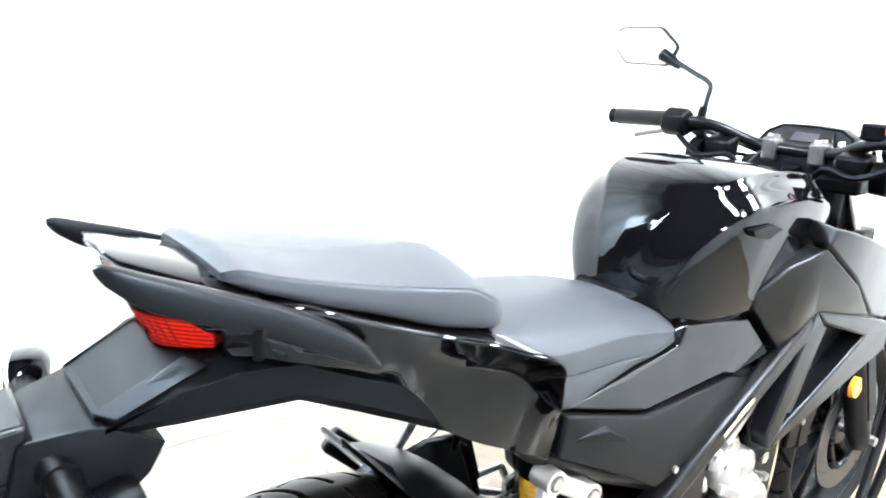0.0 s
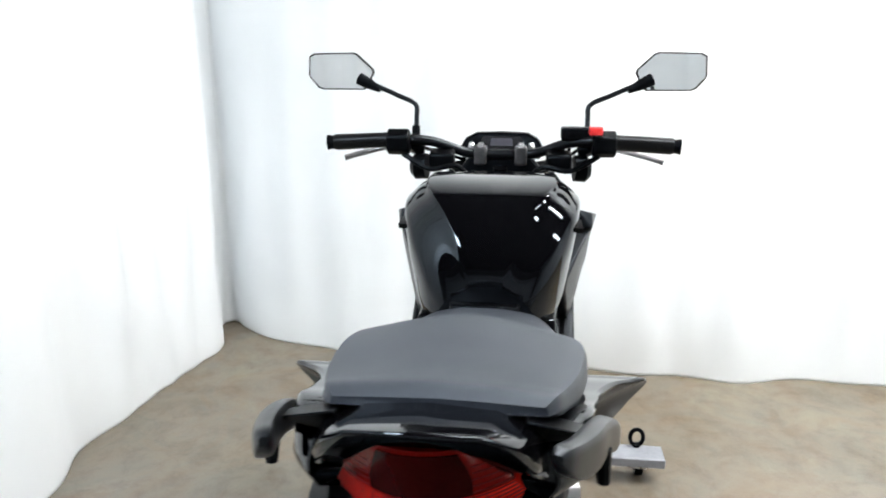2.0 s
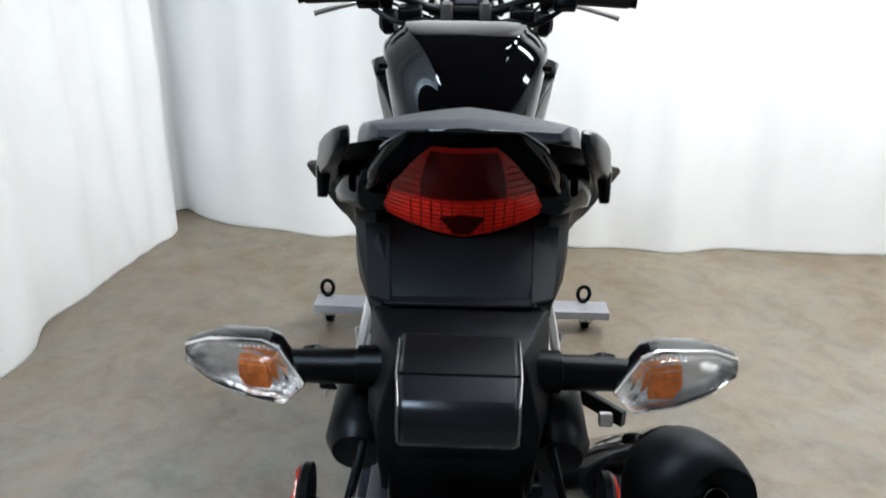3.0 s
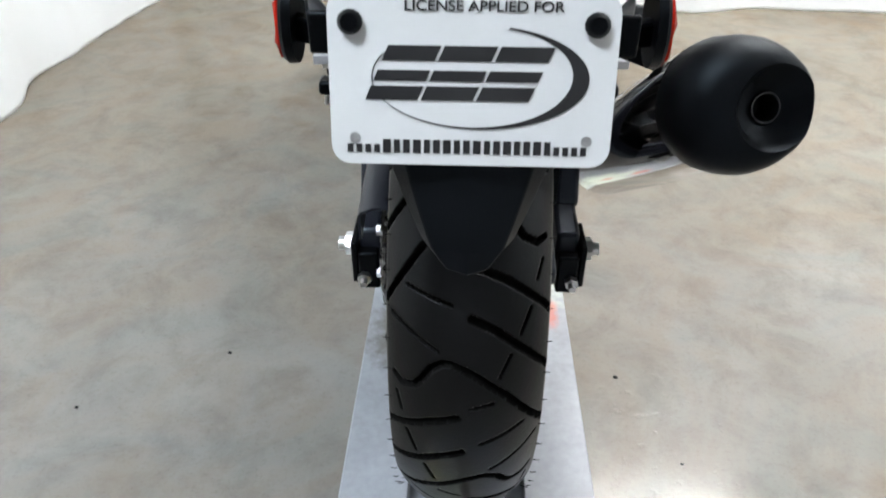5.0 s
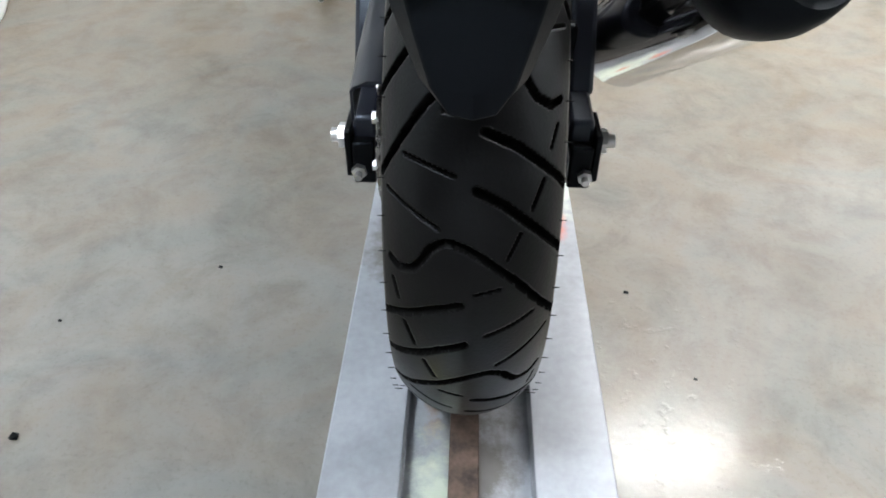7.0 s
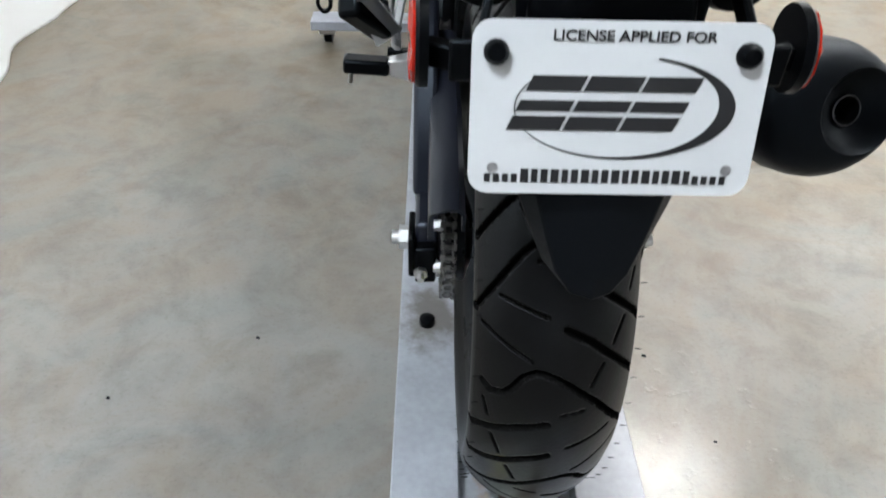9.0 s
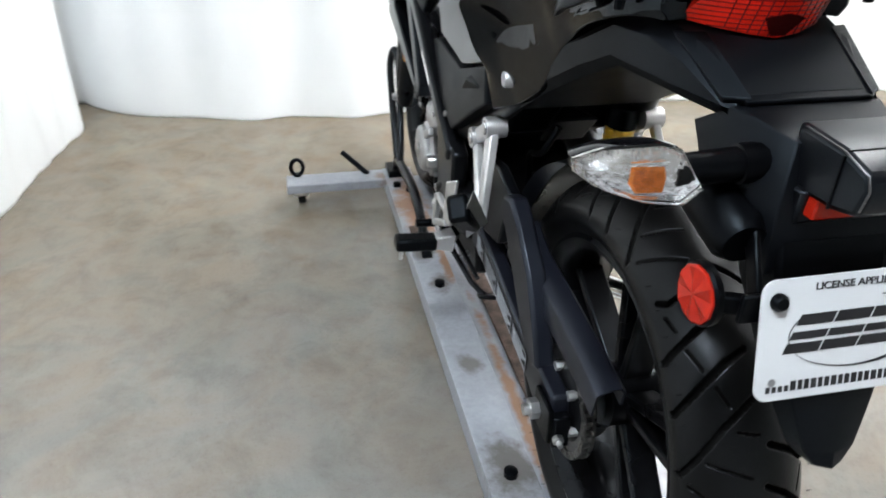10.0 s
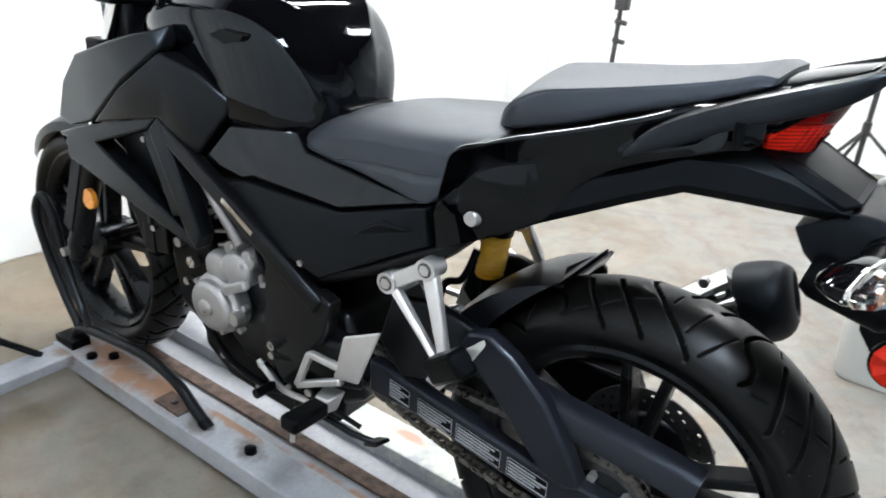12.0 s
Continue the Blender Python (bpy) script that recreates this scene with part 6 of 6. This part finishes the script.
# ---- front end ----
fd = Vector((0, -0.31, 0.63)).normalized()
for s in (-1, 1):
    base = Vector((s * 0.093, FRONT[1] - 0.005, FRONT[2] - 0.02))
    fk = part("fork_leg", tubed([base, base + fd * 0.05, base + fd * 0.055, base + fd * 0.36, base + fd * 0.365], [0.022, 0.028, 0.026, 0.026, 0.029], 18), M_FRAME, bike, "black fork leg with a bright tube")
    part("fork_tube", tubed([base + fd * 0.36, base + fd * 0.73], 0.0195, 18), M_CHROME, fk)
    part("fork_bolt", tubed([base + Vector((s * 0.02, 0, 0.02)), base + Vector((s * 0.036, 0, 0.02))], 0.011, 8), M_STEEL, fk)
    part("amber_reflector", spun([(0, 0.0), (0, 0.025), (1, 0.023), (1, 0)], (s * 0.104, 1.273, 0.510), (s * 0.114, 1.273, 0.510), 24), M_ORANGE, fk, "round amber fork reflector")
    part("fork_guard", barred(base + fd * 0.10 + Vector((s * 0.026, 0.015, 0)), base + fd * 0.36 + Vector((s * 0.026, 0.02, 0)), 0.035, 0.006), M_MATT, fk, bevel=0.002)
part("front_axle", tubed([(-0.11, FRONT[1], FRONT[2]), (0.12, FRONT[1], FRONT[2])], 0.01, 12), M_STEEL, bike)
rings = []
for k in range(19):
    a = radians(35 + 100 * k / 18)
    r, w = 0.308, 0.066 - 0.02 * (abs(k - 9) / 9) ** 3
    rings.append([(FRONT[0] + x, FRONT[1] + (r + dd) * math.cos(a), FRONT[2] + (r + dd) * math.sin(a)) for x, dd in ((-w, -0.028), (-w * 0.95, -0.006), (-w * 0.5, 0.006), (0, 0.010), (w * 0.5, 0.006), (w * 0.95, -0.006), (w, -0.028), (w * 0.9, -0.012), (w * 0.5, 0.002), (0, 0.006), (-w * 0.5, 0.002), (-w * 0.9, -0.012))])
bm = bmesh.new()
loft(bm, rings)
part("front_mudguard", bm, M_SATIN, bike, "black front mudguard")
for z, y in ((0.945, 1.100), (0.845, 1.150)):
    part("fork_clamp", hulled(both([(0.122, y - 0.03, z), (0.122, y + 0.03, z), (0.05, y - 0.055, z), (0.122, y - 0.03, z + 0.03), (0.122, y + 0.03, z + 0.03), (0.05, y - 0.055, z + 0.03)])), M_DARK, bike, bevel=0.006)
body = set(bike.children_recursive)
part("headlamp", hulled(both([(0.09, 1.13, 0.80), (0.10, 1.12, 0.93), (0.06, 1.12, 0.98), (0.095, 1.22, 0.90), (0.075, 1.25, 0.82), (0.04, 1.24, 0.95), (0.05, 1.20, 0.76)])), M_SATIN, bike, "black headlamp housing", bevel=0.012)
rings = []
for dy, k in ((0.0, 0.94), (-0.006, 1.0), (0.02, 1.02), (0.045, 0.8)):
    rings.append([(x * k, 1.165 + dy - 0.5 * (0.99 - z), 0.985 + (z - 0.985) * k) for x, z in ((-0.088, 0.955), (-0.094, 0.978), (-0.083, 0.997), (-0.058, 1.010), (0.0, 1.012), (0.058, 1.010), (0.083, 0.997), (0.094, 0.978), (0.088, 0.955))])
bm = bmesh.new()
loft(bm, rings)
dash = part("instrument_panel", bm, M_DARK, bike, "black arched instrument panel", bevel=0.003)
for s in (-1, 1):
    part("dash_button", hulled([(s * x, y, z) for x, y, z in ((0.062, 1.150, 0.975), (0.078, 1.150, 0.975), (0.060, 1.155, 0.99), (0.074, 1.155, 0.993), (0.066, 1.145, 0.984))]), M_ALU, dash, bevel=0.002)
    part("hose_clip", hulled([(s * x, y, z) for x in (0.10, 0.155) for y, z in ((1.06, 0.945), (1.06, 0.975), (1.10, 0.985), (1.10, 0.94))]), M_DARK, bike, bevel=0.006)
    part("horn", spun([(0, 0.0), (0, 0.028), (0.7, 0.030), (1, 0.02), (1, 0)], (s * 0.16, 1.08, 0.945), (s * 0.195, 1.085, 0.945), 18), M_DARK, bike)
    part("wire_loom", tubed(smooth_curve([(s * 0.21, 1.055, 0.975), (s * 0.15, 1.04, 0.945), (s * 0.09, 1.05, 0.95), (s * 0.05, 1.06, 0.90)], 6), 0.006, 8), M_DARK, bike)
part("screen", hulled(both([(0.058, 1.1395, 0.976), (0.044, 1.1685, 1.0035), (0.058, 1.143, 0.9745), (0.044, 1.172, 1.002)])), M_SMOKE, dash, bevel=0.001)
part("display", hulled(both([(0.026, 1.1445, 0.984), (0.024, 1.1605, 0.9990), (0.026, 1.1455, 0.9835), (0.024, 1.1615, 0.9985)])), M_SCREEN, dash)
hb = part("handlebar", tubed(smooth_curve([(-0.371, 1.045, 0.999), (-0.29, 1.053, 1.003), (-0.20, 1.066, 1.005), (-0.145, 1.085, 0.998), (-0.085, 1.115, 0.974), (-0.04, 1.122, 0.968), (0.04, 1.122, 0.968), (0.085, 1.115, 0.974), (0.145, 1.085, 0.998), (0.20, 1.066, 1.005), (0.29, 1.053, 1.003), (0.371, 1.045, 0.999)], 5), 0.0112, 12), M_FRAME, bike, "black tubular handlebar")
for s in (-1, 1):
    part("bar_clamp", boxed((s * 0.045 - 0.014, 1.104, 0.945), (s * 0.045 + 0.014, 1.140, 0.987)), M_DARKSTEEL, hb, bevel=0.005)
    for yy in (1.110, 1.134):
        part("clamp_bolt", tubed([(s * 0.045, yy, 0.985), (s * 0.045, yy, 0.992)], 0.006, 8), M_STEEL, hb)
    part("grip", tubed([(s * 0.360, 1.046, 0.9995), (s * 0.356, 1.046, 0.9997), (s * 0.243, 1.059, 1.0042), (s * 0.238, 1.060, 1.0045)], [0.016, 0.0175, 0.0165, 0.0195], 16), M_RUBBER, hb, "black rubber grip")
    part("bar_end", tubed([(s * 0.360, 1.046, 0.9995), (s * 0.375, 1.045, 0.999)], [0.014, 0.017], 14), M_DARK, hb)
    part("switch_box", hulled([(s * x, y, z) for x in (0.195, 0.245) for y, z in ((1.035, 0.985), (1.035, 1.015), (1.06, 1.03), (1.08, 1.02), (1.08, 0.98), (1.055, 0.972))]), M_DARK, hb, bevel=0.005)
    part("lever", tubed(smooth_curve([(s * 0.19, 1.10, 0.985), (s * 0.24, 1.115, 0.985), (s * 0.30, 1.11, 0.972), (s * 0.352, 1.10, 0.958)], 5), [0.006] * 15 + [0.007], 8), M_PEWTER, hb, "grey metal lever")
    part("lever_perch", hulled([(s * 0.165, 1.07, 0.99), (s * 0.205, 1.07, 0.99), (s * 0.165, 1.11, 0.995), (s * 0.205, 1.11, 0.995), (s * 0.17, 1.08, 0.965), (s * 0.20, 1.10, 0.97), (s * 0.18, 1.09, 1.012)]), M_DARK, hb, bevel=0.004)
    # mirrors
    mi = part("mirror", tubed(smooth_curve([(s * 0.187, 1.09, 1.005), (s * 0.187, 1.104, 1.050), (s * 0.191, 1.112, 1.078), (s * 0.232, 1.116, 1.097), (s * 0.290, 1.119, 1.122)], 5), 0.0055, 10), M_FRAME, hb, "black mirror on a bent stem")
    part("stem_boot", tubed([(s * 0.187, 1.088, 1.0), (s * 0.187, 1.095, 1.032)], 0.009, 10), M_DARK, mi)
    part("stem_neck", tubed([(s * 0.27, 1.116, 1.108), (s * 0.318, 1.128, 1.132)], [0.006, 0.017], 10), M_DARK, mi)
    out = [(0.425, 1.181), (0.414, 1.187), (0.330, 1.189), (0.321, 1.186), (0.287, 1.153), (0.285, 1.145), (0.300, 1.113), (0.309, 1.108), (0.398, 1.109), (0.408, 1.113), (0.426, 1.135), (0.428, 1.142)]
    cx, cz = 0.357, 1.148
    yq = lambda z: 1.112 - (z - 1.15) * 0.04
    toe = lambda x: -(x - cx) * 0.16
    bm = bmesh.new()
    loft(bm, [[(s * (cx + (x - cx) * k), yq(z) + toe(x) + dy, cz + (z - cz) * k) for x, z in out] for k, dy in ((0.98, 0.001), (1.0, 0.0), (1.0, 0.008), (0.85, 0.024), (0.5, 0.030))])
    part("mirror_shell", bm, M_DARK, mi)
    bm = bmesh.new()
    loft(bm, [[(s * (cx + (x - cx) * 0.950), yq(z) + toe(x) - dy, cz + (z - cz) * 0.925) for x, z in out] for dy in (-0.0005, 0.0012)])
    part("mirror_glass", bm, M_MIRROR, mi, "pale reflecting mirror glass")
part("kill_switch", boxed((0.186, 1.022, 1.022), (0.214, 1.044, 1.040)), M_KILL, hb, "red engine stop switch", bevel=0.003)
part("brake_reservoir", hulled([(x, y, z) for x in (0.130, 0.195) for y in (1.065, 1.10) for z in (1.006, 1.034)]), M_DARK, hb, "black brake fluid reservoir", bevel=0.004)
for k, (x0, x1) in enumerate(((-0.17, -0.05), (0.17, 0.05), (-0.19, -0.03), (0.15, 0.02))):
    part("control_cable", tubed(smooth_curve([(x0, 1.09, 0.985), (x0 * 0.8, 1.15, 0.965 - 0.01 * k), (x1, 1.16, 0.93), (x1 * 0.7, 1.10, 0.86)], 6), 0.004, 8), M_DARK, bike)
for ob in bike.children_recursive:
    if ob not in body and ob.type == "MESH":
        for v in ob.data.vertices:
            v.co += Vector((0, -0.062, 0.045))
part("ignition_lock", tubed([(0, 1.06, 0.965), (0, 1.053, 0.985)], 0.016, 16), M_DARK, bike)
part("fork_cap", tubed([(0.093, 1.085, 0.972), (0.093, 1.079, 0.984)], 0.02, 12), M_DARK, bike)
part("fork_cap", tubed([(-0.093, 1.085, 0.972), (-0.093, 1.079, 0.984)], 0.02, 12), M_DARK, bike)
